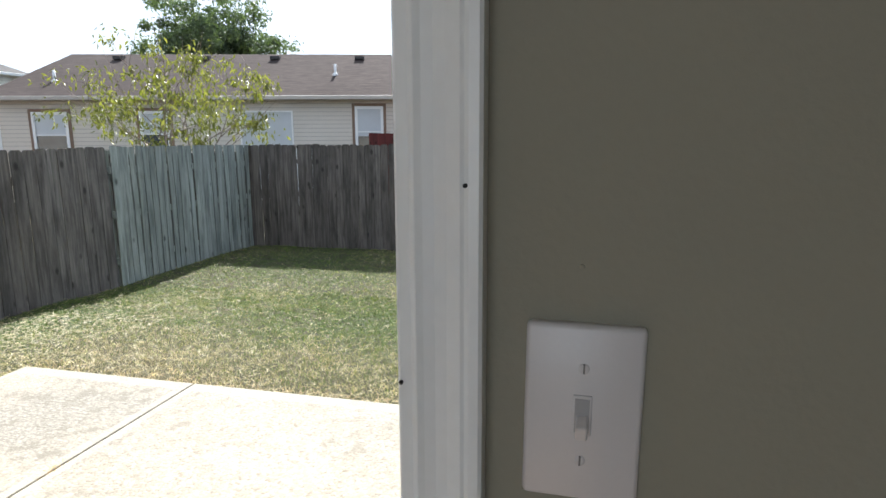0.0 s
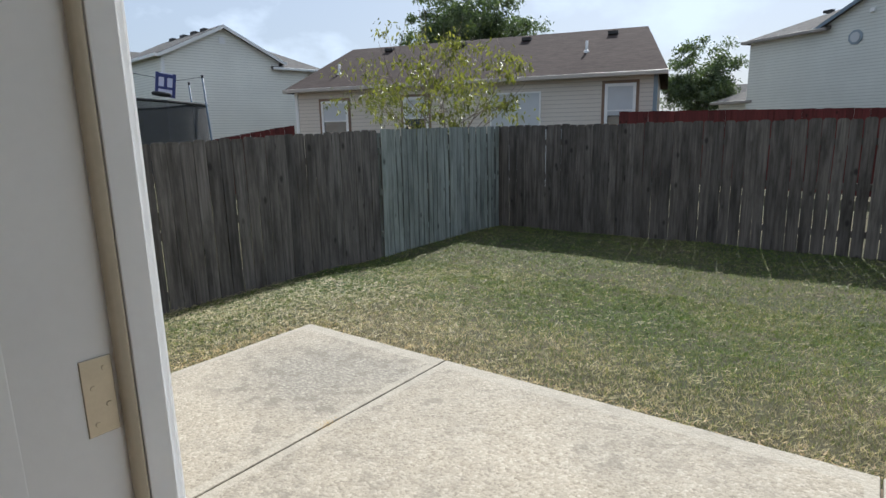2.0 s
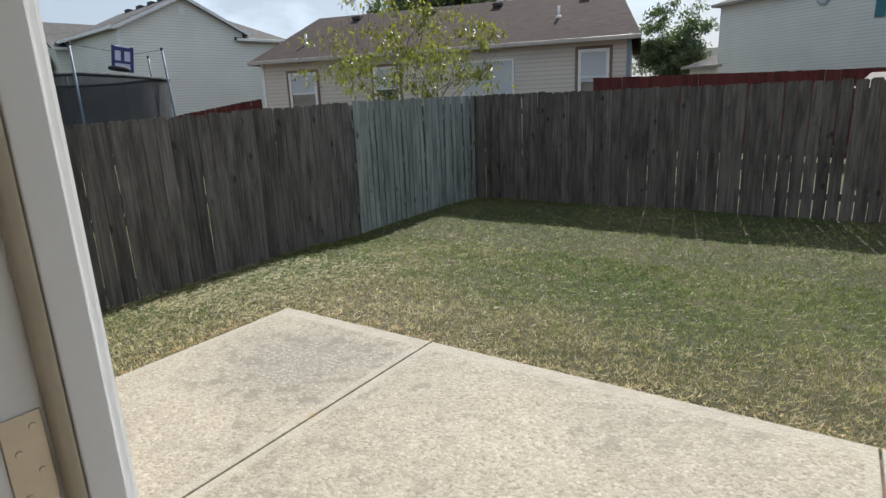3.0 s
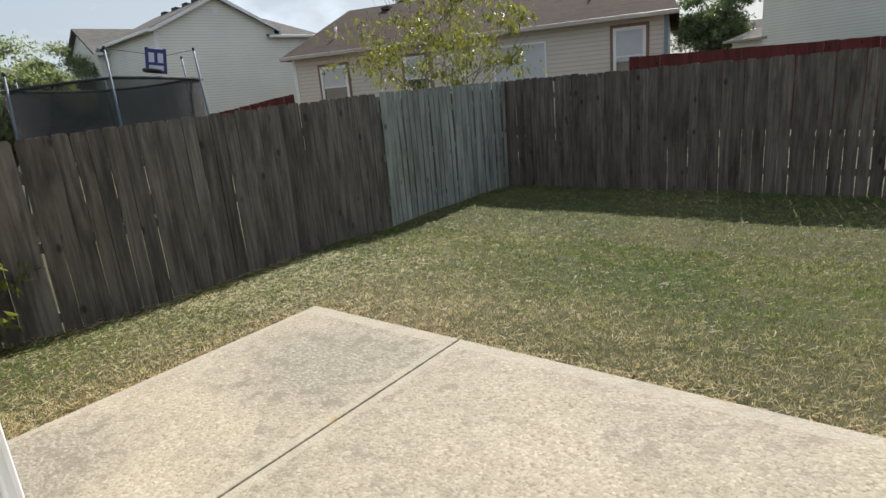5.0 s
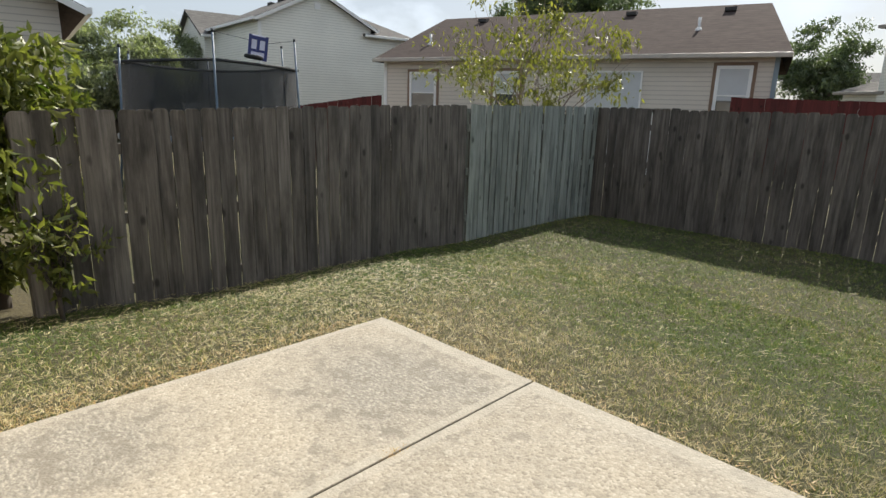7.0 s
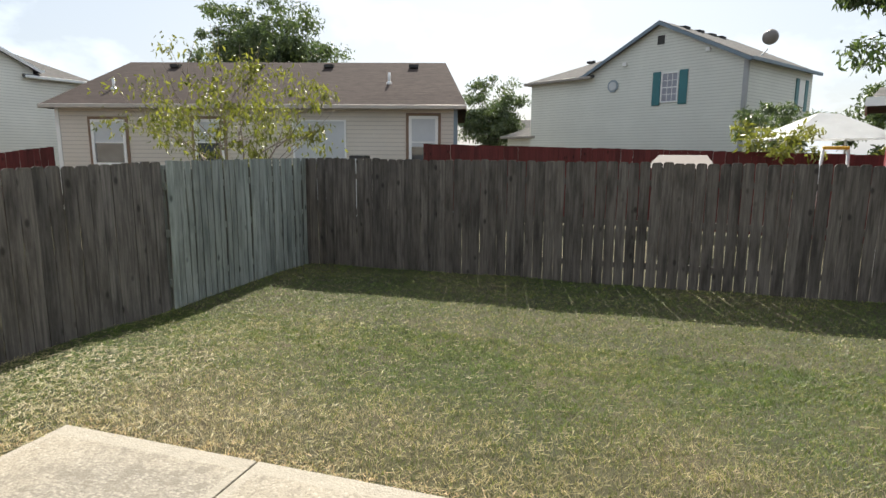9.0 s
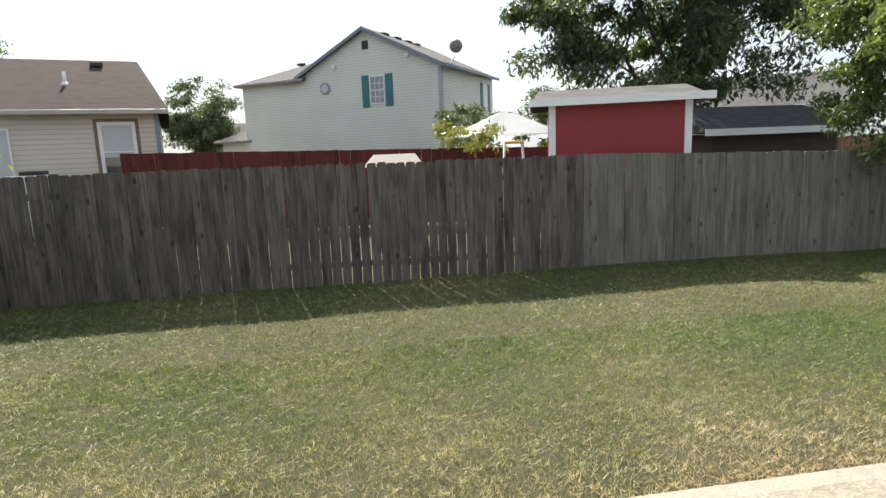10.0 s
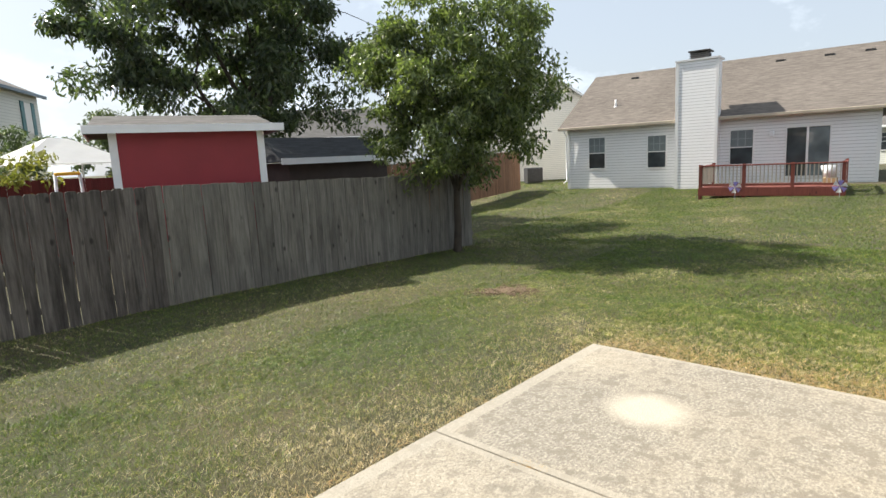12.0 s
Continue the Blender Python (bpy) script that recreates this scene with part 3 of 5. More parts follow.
# ---- fences ----
def picket_mesh(name, w, h, ear=0.03, thick=0.016, shrink=0.0, warp=0.0):
    """A dog-eared board with a rounded top, x across, z up, warped and shrunk in width below its upper nails."""
    bm = bmesh.new()
    zs = [0, h * 0.2, h * 0.42, h * 0.62, h * 0.8, h - ear, h - ear * 0.4, h]
    slim = [0.1, 0.75, 1.0, 0.9, 0.45, 0.0, 0.0, 0.0]
    rows = []
    for y in (0.0, thick):
        row = []
        for k, z in enumerate(zs):
            e = ear * (0.3 if k == 6 else 0.85 if k == 7 else 0.0) + shrink * slim[k] * 0.5
            wob = 0.0022 * math.sin(k * 2.1 + w * 90) + warp * slim[k]
            row.append([bm.verts.new((sx * (w / 2 - e) + wob, y + 0.002 * math.sin(k * 1.7), z)) for sx in (-1, 1)])
        rows.append(row)
    f, b = rows
    for k in range(len(zs) - 1):
        bm.faces.new((f[k][0], f[k][1], f[k + 1][1], f[k + 1][0]))
        bm.faces.new((b[k][1], b[k][0], b[k + 1][0], b[k + 1][1]))
        for s in (0, 1):
            bm.faces.new((f[k][s], f[k + 1][s], b[k + 1][s], b[k][s]))
    bm.faces.new((f[0][0], b[0][0], b[0][1], f[0][1]))
    bm.faces.new((f[-1][0], f[-1][1], b[-1][1], b[-1][0]))
    bmesh.ops.recalc_face_normals(bm, faces=bm.faces)
    mesh = bpy.data.meshes.new(name)
    bm.to_mesh(mesh)
    bm.free()
    return mesh


def fence_run(name, label, p0, p1, top, width, gap, material, group="", ear=0.03, tilt=0.4, jitter=0.008, rails=True, sink=0.03, seed=1, height=None, shrink=0.0, loose=(2.0, 2.0)):
    """Boards from p0 to p1, their outer face turned to the right of the run; rails and posts stand behind."""
    r = random.Random(seed)
    run = Vector((p1[0] - p0[0], p1[1] - p0[1], 0))
    length, ang = run.length, math.degrees(math.atan2(run.y, run.x))
    f = thing(name, label, "fence", pose(p0[0], p0[1], 0, 0, 0, ang), group, kind="structure")
    hs = height or 1.92
    kinds = []
    for k in range(12):
        w = width * (0.92 + 0.016 * k)
        me = picket_mesh("picket", w, hs, ear, 0.016, shrink * r.uniform(0.1, 1.0), r.uniform(-0.3, 0.3) * shrink)
        me.materials.append(material)
        kinds.append((w, me))
    s, zt = 0.0, 0.0
    while s < length - width * 0.5:
        w, me = kinds[r.randrange(12)]
        g = gap * r.uniform(0.2, 1.8) + (gap * 1.2 if r.random() < 0.1 else 0.0)
        if loose[0] < s / length < loose[1]:
            g += r.uniform(0.002, 0.008)
        c = s + w / 2
        o = new("picket", me)
        o.parent = f
        t_here = top(c / length) + r.uniform(-jitter, jitter)
        o.matrix_local = pose(c, r.uniform(-0.004, 0.004), t_here - hs, r.uniform(-0.5, 0.5), r.uniform(-tilt, tilt), r.uniform(-2, 2))
        s += w + g
    if rails:
        for dz in (0.42, 1.04, 1.62):
            k, n_ = 0, max(1, round(length / 2.44))
            for k in range(n_):
                a, b2 = length * k / n_, length * (k + 1) / n_
                bm = boxed(a, b2 - 0.004, 0.02, 0.058, top(k / n_) - hs + dz - 0.045, top(k / n_) - hs + dz + 0.045)
                part("rail", bm, material, f)
        for k in range(round(length / 2.44) + 1):
            a = min(length - 0.09, length * k / round(length / 2.44))
            part("post", boxed(a, a + 0.088, 0.06, 0.148, top(a / length) - hs - 0.1, top(a / length) - 0.05), material, f)
    return f


LX, BY = -5.13, 10.62
fence_run("left_fence", "weathered brown grey board fence with gaps between warped boards", (LX - 0.02, 2.62), (LX, 7.54), lambda u: 1.39 + 0.13 * u, 0.138, 0.004, M_FENCE, "garden fence", seed=3, tilt=0.3, shrink=0.013, jitter=0.012)
pale = fence_run("pale_fence_panel", "pale bluish grey weathered fence panel at the corner", (LX + 0.02, 7.55), (LX + 0.1, 10.6), lambda u: 1.525 + 0.02 * u, 0.1, 0.011, M_FENCE_PALE, "garden fence", ear=0.012, seed=5, tilt=0.25, shrink=0.015)
part("backing_board", boxed(0.02, 3.05, 0.022, 0.034, -0.3, 1.42), M_FENCE_DARK, pale, "dark boards on the far side")
fence_run("back_fence", "dark brown weathered board fence with light through gaps", (LX + 0.03, BY), (3.8, BY), lambda u: 1.55 - 0.035 * u, 0.138, 0.0035, M_FENCE_DARK, "garden fence", seed=8, tilt=0.22, shrink=0.009, jitter=0.012, loose=(0.56, 0.79))
fence_run("grey_back_fence", "pale grey board fence running to the tree", (3.82, BY + 0.02), (11.1, BY + 0.06), lambda u: 1.525 - 0.19 * u, 0.14, 0.003, M_FENCE_GREY, "garden fence", seed=11, tilt=0.2, ear=0.02)
fence_run("red_fence", "dark red stained board fence behind the garden", (-5.6, 18.2), (12.0, 15.6), lambda u: 1.9 - 0.4 * u, 0.14, 0.001, M_FENCE_RED, "far fences", rails=False, seed=13, tilt=0.1, ear=0.004)
fence_run("red_side_fence", "dark red stained fence beside the far house", (-15.9, 10.4), (-13.9, 13.2), lambda u: 1.2 + 0.55 * u, 0.14, 0.001, M_FENCE_RED, "far fences", rails=False, seed=14, tilt=0.1, ear=0.004)
fence_run("brown_fence", "reddish brown privacy fence beyond the tree", (12.6, 16.6), (24.5, 18.6), lambda u: 1.55 + 0.35 * u, 0.14, 0.002, M_FENCE_TAN, "far fences", rails=False, seed=15, tilt=0.1, ear=0.015, height=1.9)

# ---- houses ----
M_GLASS = glass("window_glass")
M_BLIND = paint("white_blinds", (0.5, 0.52, 0.54), 0.6, 0.06, 2, 40, 0.1)
M_FRAME = paint("white_window_frame", (0.76, 0.76, 0.75), 0.5, 0.04)
M_SHUTTER = paint("teal_shutter", (0.03, 0.15, 0.17), 0.5, 0.1)
M_VENT = paint("black_roof_vent", (0.035, 0.033, 0.032), 0.7, 0.15)
M_BROWNTRIM = paint("brown_window_surround", (0.2, 0.13, 0.09), 0.7, 0.12)
M_PIPE = paint("white_vent_pipe", (0.7, 0.7, 0.7), 0.5, 0.05)


def add_window(parent, x, z, w, h, y=0.0, frame=0.05, surround=None, blind=0.55, sash=True, mat_glass=None, name="window", grid=None, blind_mat=None):
    """A sash window on the local wall plane y, facing -y, with its lower left corner at x, z."""
    bm = bmesh.new()
    for q in ((x, x + frame, z, z + h), (x + w - frame, x + w, z, z + h), (x + frame, x + w - frame, z, z + frame), (x + frame, x + w - frame, z + h - frame, z + h)):
        box(bm, q[0], q[1], y - 0.045, y + 0.03, q[2], q[3])
    win = part(name, bm, M_FRAME, parent)
    part("pane", boxed(x + frame, x + w - frame, y - 0.008, y + 0.0, z + frame, z + h - frame), mat_glass or M_GLASS, win, "dark reflecting glass")
    if blind:
        zz = z + h - frame - blind * (h - 2 * frame)
        part("blind", boxed(x + frame, x + w - frame, y - 0.012, y - 0.009, zz, z + h - frame), blind_mat or M_BLIND, win, "pale drawn blind")
    if sash:
        part("meeting_rail", boxed(x + frame, x + w - frame, y - 0.03, y + 0.0, z + h * 0.5 - 0.02, z + h * 0.5 + 0.02), M_FRAME, win)
    if grid:
        nx, nz, lo, bars = (*grid, M_FRAME)[:4]
        za, zb = z + frame + lo * (h - 2 * frame), z + h - frame
        for k in range(1, nx):
            xm = x + frame + (w - 2 * frame) * k / nx
            part("muntin", boxed(xm - 0.011, xm + 0.011, y - 0.022, y - 0.0125, za, zb), bars, win)
        for k in range(1, nz):
            zm = za + (zb - za) * k / nz
            part("muntin", boxed(x + frame, x + w - frame, y - 0.026, y - 0.0225, zm - 0.011, zm + 0.011), bars, win)
    if surround:
        bm = bmesh.new()
        t = 0.09
        for q in ((x - t, x, z - t, z + h + t), (x + w, x + w + t, z - t, z + h + t), (x, x + w, z + h, z + h + t)):
            box(bm, q[0], q[1], y - 0.03, y + 0.02, q[2], q[3])
        part("surround", bm, surround, win, "dark brown surround")
    return win


def gable_block(parent, x0, x1, d, z0, eave, ridge, wall, roof_mat, along="x", over=0.3, hip0=0.0, hip1=0.0, trim=None, y0=0.0):
    """Walls and roof of one block. Its front is the plane y = y0; the ridge runs along x (eaves in front and behind) or along y (a gable in front).
    hip0, hip1: by how much the ridge stops short of either end."""
    y1 = y0 + d
    bm = bmesh.new()
    if along == "x":
        m = (y0 + y1) / 2
        v = [bm.verts.new(p) for p in ((x0, y0, z0), (x1, y0, z0), (x1, y1, z0), (x0, y1, z0), (x0, y0, eave), (x1, y0, eave), (x1, y1, eave), (x0, y1, eave))]
        for q in ((0, 1, 5, 4), (2, 3, 7, 6), (0, 3, 2, 1)):
            bm.faces.new([v[k] for k in q])
        if hip1:
            bm.faces.new((v[1], v[2], v[6], v[5]))
        else:
            t = bm.verts.new((x1, m, ridge))
            bm.faces.new((v[1], v[2], v[6], t, v[5]))
        if hip0:
            bm.faces.new((v[3], v[0], v[4], v[7]))
        else:
            t = bm.verts.new((x0, m, ridge))
            bm.faces.new((v[3], v[0], v[4], t, v[7]))
    else:
        m = (x0 + x1) / 2
        v = [bm.verts.new(p) for p in ((x0, y0, z0), (x1, y0, z0), (x1, y1, z0), (x0, y1, z0), (x0, y0, eave), (x1, y0, eave), (x1, y1, eave), (x0, y1, eave), (m, y0, ridge), (m, y1, ridge))]
        for q in ((0, 1, 5, 8, 4), (2, 3, 7, 9, 6), (0, 3, 2, 1), (1, 2, 6, 5), (3, 0, 4, 7)):
            bm.faces.new([v[k] for k in q])
    bmesh.ops.recalc_face_normals(bm, faces=bm.faces)
    body = part("wall", bm, wall, parent)
    # roof planes with thickness
    bm = bmesh.new()
    th = 0.12
    if along == "x":
        half = (y1 - y0) / 2
        drop = (ridge - eave) / half * over
        a0, a1 = x0 - over, x1 + over
        r0, r1 = (x0 + hip0 if hip0 else a0), (x1 - hip1 if hip1 else a1)
        low = [(a0, y0 - over, eave - drop), (a1, y0 - over, eave - drop), (a1, y1 + over, eave - drop), (a0, y1 + over, eave - drop)]
        rid = [(r0, m, ridge), (r1, m, ridge)]
    else:
        half = (x1 - x0) / 2
        drop = (ridge - eave) / half * over
        low = [(x0 - over, y0 - over, eave - drop), (x0 - over, y1 + over, eave - drop), (x1 + over, y1 + over, eave - drop), (x1 + over, y0 - over, eave - drop)]
        rid = [(m, y0 - over, ridge), (m, y1 + over, ridge)]
    up = [bm.verts.new((p[0], p[1], p[2] + th)) for p in low]
    dn = [bm.verts.new(p) for p in low]
    ru = [bm.verts.new((p[0], p[1], p[2] + th)) for p in rid]
    rd = [bm.verts.new(p) for p in rid]
    if along == "x":
        planes = [(0, 1, "r1", "r0"), (2, 3, "r0", "r1"), (1, 2, "r1"), (3, 0, "r0")]
        pick = lambda k, hi: (ru if hi else rd)[int(k[1])] if isinstance(k, str) else (up if hi else dn)[k]
    else:
        planes = [(0, 1, "r1", "r0"), (2, 3, "r0", "r1")]
        pick = lambda k, hi: (ru if hi else rd)[int(k[1])] if isinstance(k, str) else (up if hi else dn)[k]
    for q in planes:
        if len(q) == 3 and not (hip1 if q[2] == "r1" else hip0):
            continue
        bm.faces.new([pick(k, True) for k in q])
        bm.faces.new([pick(k, False) for k in q][::-1])
    for k in range(4):
        q = (k + 1) % 4
        if along == "y" and k in (1, 3):
            e = 1 if k == 1 else 0
            bm.faces.new((dn[k], rd[e], ru[e], up[k]))
            bm.faces.new((rd[e], dn[q], up[q], ru[e]))
        elif along == "x" and k in (1, 3) and not (hip1 if k == 1 else hip0):
            e = 1 if k == 1 else 0
            bm.faces.new((dn[k], rd[e], ru[e], up[k]))
            bm.faces.new((rd[e], dn[q], up[q], ru[e]))
        else:
            bm.faces.new((dn[k], dn[q], up[q], up[k]))
    bmesh.ops.recalc_face_normals(bm, faces=bm.faces)
    rf = part("roof", bm, roof_mat, parent)
    if trim is not None:
        if along == "x":
            part("gutter", boxed(x0 - over, x1 + over, y0 - over - 0.1, y0 - over - 0.005, eave - drop + 0.0, eave - drop + 0.13, bevel=0.02), trim, rf, "pale gutter along the eave")
        else:
            for sx, xa in ((-1, x0 - over), (1, x1 + over)):
                part("gutter", boxed(min(xa, xa + sx * 0.1), max(xa, xa + sx * 0.1), y0 - over, y1 + over, eave - drop, eave - drop + 0.12), trim, rf)
            for sx in (-1, 1):
                # rake boards on the front gable
                ex, n_ = (x0 - over if sx < 0 else x1 + over), 1
                bm = bmesh.new()
                a, b = Vector((ex, y0 - over - 0.03, eave - drop)), Vector((m, y0 - over - 0.03, ridge))
                vs = [bm.verts.new(p) for p in (a + Vector((0, 0, -0.05)), b + Vector((0, 0, -0.05)), b + Vector((0, 0, 0.1)), a + Vector((0, 0, 0.1)))]
                ws = [bm.verts.new(w_.co + Vector((0, 0.026, 0))) for w_ in vs]
                bm.faces.new(vs)
                bm.faces.new(ws[::-1])
                for k in range(4):
                    bm.faces.new((vs[k], ws[k], ws[(k + 1) % 4], vs[(k + 1) % 4]))
                bmesh.ops.recalc_face_normals(bm, faces=bm.faces)
                part("rake_board", bm, trim, rf)
    return body, rf


def roof_vent(roof_ob, x, y, z, rot=0.0, w=0.34):
    bm = bmesh.new()
    vs = box(bm, -w / 2, w / 2, -0.12, 0.16, 0.0, 0.11)
    for v in vs:
        if v.co.y > 0 and v.co.z > 0.1:
            v.co.z = 0.14
    o = part("roof_vent", bm, M_VENT, roof_ob, "black box vent near the ridge")
    o.matrix_local = pose(x, y, z, 0, 0, rot)
    return o


def vent_pipe(roof_ob, x, y, z, h=0.35):
    bm = bmesh.new()
    tube(bm, [(x, y, z - 0.1), (x, y, z + h)], 0.045, 10)
    tube(bm, [(x, y, z - 0.05), (x, y, z + 0.06)], [0.14, 0.06], 10)
    return part("vent_pipe", bm, M_PIPE, roof_ob, "white plumbing vent pipe", True)


def line_frame(p0, p1, z=0.0):
    """Local x runs from p0 to p1, -y faces the right-hand side of that run."""
    return pose(p0[0], p0[1], z, 0, 0, math.degrees(math.atan2(p1[1] - p0[1], p1[0] - p0[0])))


# single-storey house behind the corner
R_BROWN = shingles("brown_grey_shingles", (0.06, 0.046, 0.042))
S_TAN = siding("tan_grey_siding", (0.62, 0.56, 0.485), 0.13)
ha = thing("tan_house", "single-storey tan sided house with a brown shingled roof", "house", line_frame((-18.06, 15.97), (-5.02, 19.7)))
LA = math.hypot(13.2, 3.1)
_, rf = gable_block(ha, 0.75, LA, 7.6, -0.35, 3.1, 4.83, S_TAN, R_BROWN, "x", 0.3, hip0=0.45, hip1=0.46, trim=paint("beige_gutter", (0.4, 0.36, 0.32), 0.5))
add_window(ha, 1.86, 1.18, 1.12, 1.45, frame=0.09, surround=M_BROWNTRIM, blind=0.5, name="window_frame")
add_window(ha, 5.2, 1.2, 0.95, 1.45, frame=0.09, surround=M_BROWNTRIM, blind=0.5, name="window_frame")
add_window(ha, LA - 1.51, 1.16, 0.92, 1.62, frame=0.09, surround=M_BROWNTRIM, blind=0.6, name="window_frame")
bd = add_window(ha, LA - 5.2, -0.2, 1.7, 2.85, blind=0.9, sash=False, name="patio_door")
# no real board: the gable wall's shade painted as a slate blue strip
part("corner_board", boxed(LA - 0.1, LA + 0.02, -0.03, 0.06, -0.35, 3.0), paint("slate_blue_wall_shade", (0.2, 0.26, 0.3), 0.6, 0.08), ha, "slate blue strip painted for the shaded gable wall")
part("corner_board", boxed(0.73, 0.85, -0.03, 0.06, -0.35, 3.0), M_FRAME, ha)
for x in (3.2, 6.3, LA - 4.7, LA - 1.6):
    roof_vent(rf, x, 3.2, 4.68)
vent_pipe(rf, 2.09, 1.05, 3.69)
vent_pipe(rf, LA - 2.31, 1.65, 3.96)

# two-storey house with the round window
R_GREY = shingles("grey_shingles", (0.12, 0.116, 0.112))
M_EAVE = paint("grey_brown_eave", (0.26, 0.24, 0.22), 0.6, 0.08)
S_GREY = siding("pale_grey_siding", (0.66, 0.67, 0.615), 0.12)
hc = thing("grey_two_storey_house", "two-storey pale grey sided house with teal shutters", "house", line_frame((-4.68, 32.0), (4.17, 26.25)))
LC = math.hypot(8.81, 5.8)
_, wing = gable_block(hc, 0.0, LC - 7.0, 6.4, -0.3, 5.08, 6.25, S_GREY, R_GREY, "x", 0.25, hip0=2.0, trim=M_EAVE)
_, rf = gable_block(hc, LC - 7.1, LC, 6.4, -0.3, 5.15, 6.88, S_GREY, R_GREY, "y", 0.22, trim=paint("blue_grey_rake", (0.15, 0.2, 0.25), 0.5), y0=-0.02)
gable_block(hc, -1.9, 0.05, 5.0, -0.3, 2.5, 3.4, S_GREY, R_GREY, "x", 0.25, hip0=1.2, trim=M_EAVE, y0=0.3)
add_window(hc, LC - 3.4, 3.74, 0.75, 1.2, y=-0.02, blind=1.0, name="window_frame", grid=(3, 4, 0.0), blind_mat=paint("grey_violet_blind", (0.27, 0.28, 0.33), 0.4, 0.12))
for x in (LC - 3.79, LC - 2.62):
    part("shutter", boxed(x, x + 0.36, -0.06, -0.025, 3.64, 4.99, bevel=0.01), M_SHUTTER, hc, "teal louvred shutter")
bm = bmesh.new()
bmesh.ops.create_cone(bm, cap_ends=True, segments=8, radius1=0.28, radius2=0.28, depth=0.06, matrix=Matrix.Translation((LC - 5.72, -0.04, 4.6)) @ Matrix.Rotation(radians(90), 4, "X") @ Matrix.Rotation(radians(22.5), 4, "Z"))
oc = part("octagon_window", bm, paint("slate_ring", (0.25, 0.3, 0.34), 0.5), hc, "small octagonal window")
bm = bmesh.new()
bmesh.ops.create_cone(bm, cap_ends=True, segments=8, radius1=0.19, radius2=0.19, depth=0.03, matrix=Matrix.Translation((LC - 5.72, -0.075, 4.6)) @ Matrix.Rotation(radians(90), 4, "X") @ Matrix.Rotation(radians(22.5), 4, "Z"))
part("pane", bm, M_BLIND, oc)
part("gable_vent", boxed(LC - 3.68, LC - 3.38, -0.05, -0.01, 6.08, 6.43), M_VENT, hc, "dark louvred gable vent")
part("corner_board", boxed(LC - 0.12, LC + 0.03, -0.05, 0.1, -0.3, 5.1), paint("grey_corner", (0.33, 0.34, 0.35), 0.6), hc, "dark grey corner board")
for y0 in (4.6, 5.6):
    part("side_shutter", boxed(LC + 0.003, LC + 0.04, y0, y0 + 0.3, 3.5, 4.8), M_SHUTTER, hc)
part("side_window", boxed(LC + 0.003, LC + 0.03, 4.95, 5.55, 3.55, 4.75), M_FRAME, hc)
for y in (1.2, 2.4, 3.5, 4.4):
    roof_vent(rf, LC - 3.2, y, 6.78, 90, 0.4)
for x in (1.5, 2.6):
    roof_vent(wing, x, 2.75, 6.2, 0, 0.34)
for x, z in ((LC - 5.16, 5.46), (LC - 1.5, 5.62)):
    flood = part("flood_light", boxed(x - 0.09, x + 0.09, -0.14, -0.021, z - 0.08, z + 0.08, bevel=0.03), M_FRAME, hc, "small white flood light")
dish = bmesh.new()
bmesh.ops.create_uvsphere(dish, u_segments=20, v_segments=10, radius=0.36)
bmesh.ops.delete(dish, geom=[v for v in dish.verts if v.co.z > -0.16], context="VERTS")
bmesh.ops.solidify(dish, geom=dish.faces[:], thickness=0.015)
dd = thing("satellite_dish", "grey satellite dish on a bent mast above the roof edge", "satellite dish", pose(5.05, 28.3, 5.25))
o = part("reflector", dish, paint("dish_grey", (0.2, 0.18, 0.17), 0.5), dd, "", True)
o.matrix_local = pose(0.12, -0.05, 0.95, -75, 10, 0)
bm = bmesh.new()
tube(bm, [(-0.15, 0, -0.12), (-0.1, 0, 0.25), (0.1, 0, 0.5)], 0.03, 8)
part("mast", bm, M_PIPE, dd)

# two-storey house behind the trampoline
S_WHITE = siding("white_grey_siding", (0.8, 0.79, 0.72), 0.12)
hb = thing("pale_two_storey_house", "two-storey pale sided house with a gable behind the trampoline", "house", line_frame((-25.14, 15.35), (-24.06, 23.46)))
_, rf = gable_block(hb, 0.0, 5.75, 7.0, -0.3, 5.05, 6.42, S_WHITE, R_GREY, "y", 0.25, trim=M_FRAME)
gable_block(hb, 5.55, 8.2, 6.5, -0.3, 4.75, 5.95, S_WHITE, R_GREY, "x", 0.25, trim=M_FRAME, hip1=1.2, y0=0.05)
gable_block(hb, -0.5, 5.0, 5.0, -0.3, 4.75, 6.1, S_WHITE, R_GREY, "x", 0.25, trim=M_FRAME, y0=6.6)
for y in (1.2, 2.3, 3.6, 5.0):
    roof_vent(rf, 2.65, y, 6.37, 90, 0.5)
part("gable_vent", boxed(2.7, 3.0, -0.03, -0.005, 5.7, 6.0), M_FRAME, hb)
part("corner_board", boxed(-0.03, 0.1, -0.03, 0.1, -0.3, 4.9), M_FRAME, hb)
win = part("side_window", boxed(-0.53, -0.501, 8.4, 9.2, 2.7, 4.1), M_FRAME, hb)
part("pane", boxed(-0.545, -0.53, 8.48, 9.12, 2.78, 4.02), M_GLASS, win, "dark reflecting glass")

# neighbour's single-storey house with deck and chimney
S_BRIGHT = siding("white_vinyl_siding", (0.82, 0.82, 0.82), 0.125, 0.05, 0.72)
R_TAN = shingles("tan_grey_shingles", (0.15, 0.132, 0.117))
hd = thing("white_house", "single-storey white sided house with a broad tan roof", "house", line_frame((25.51, 16.49), (26.77, 4.46)))
LD = 12.1
_, rf = gable_block(hd, 0.0, LD, 9.0, -0.3, 2.9, 5.5, S_BRIGHT, R_TAN, "x", 0.32, trim=paint("tan_gutter", (0.42, 0.36, 0.28), 0.5))
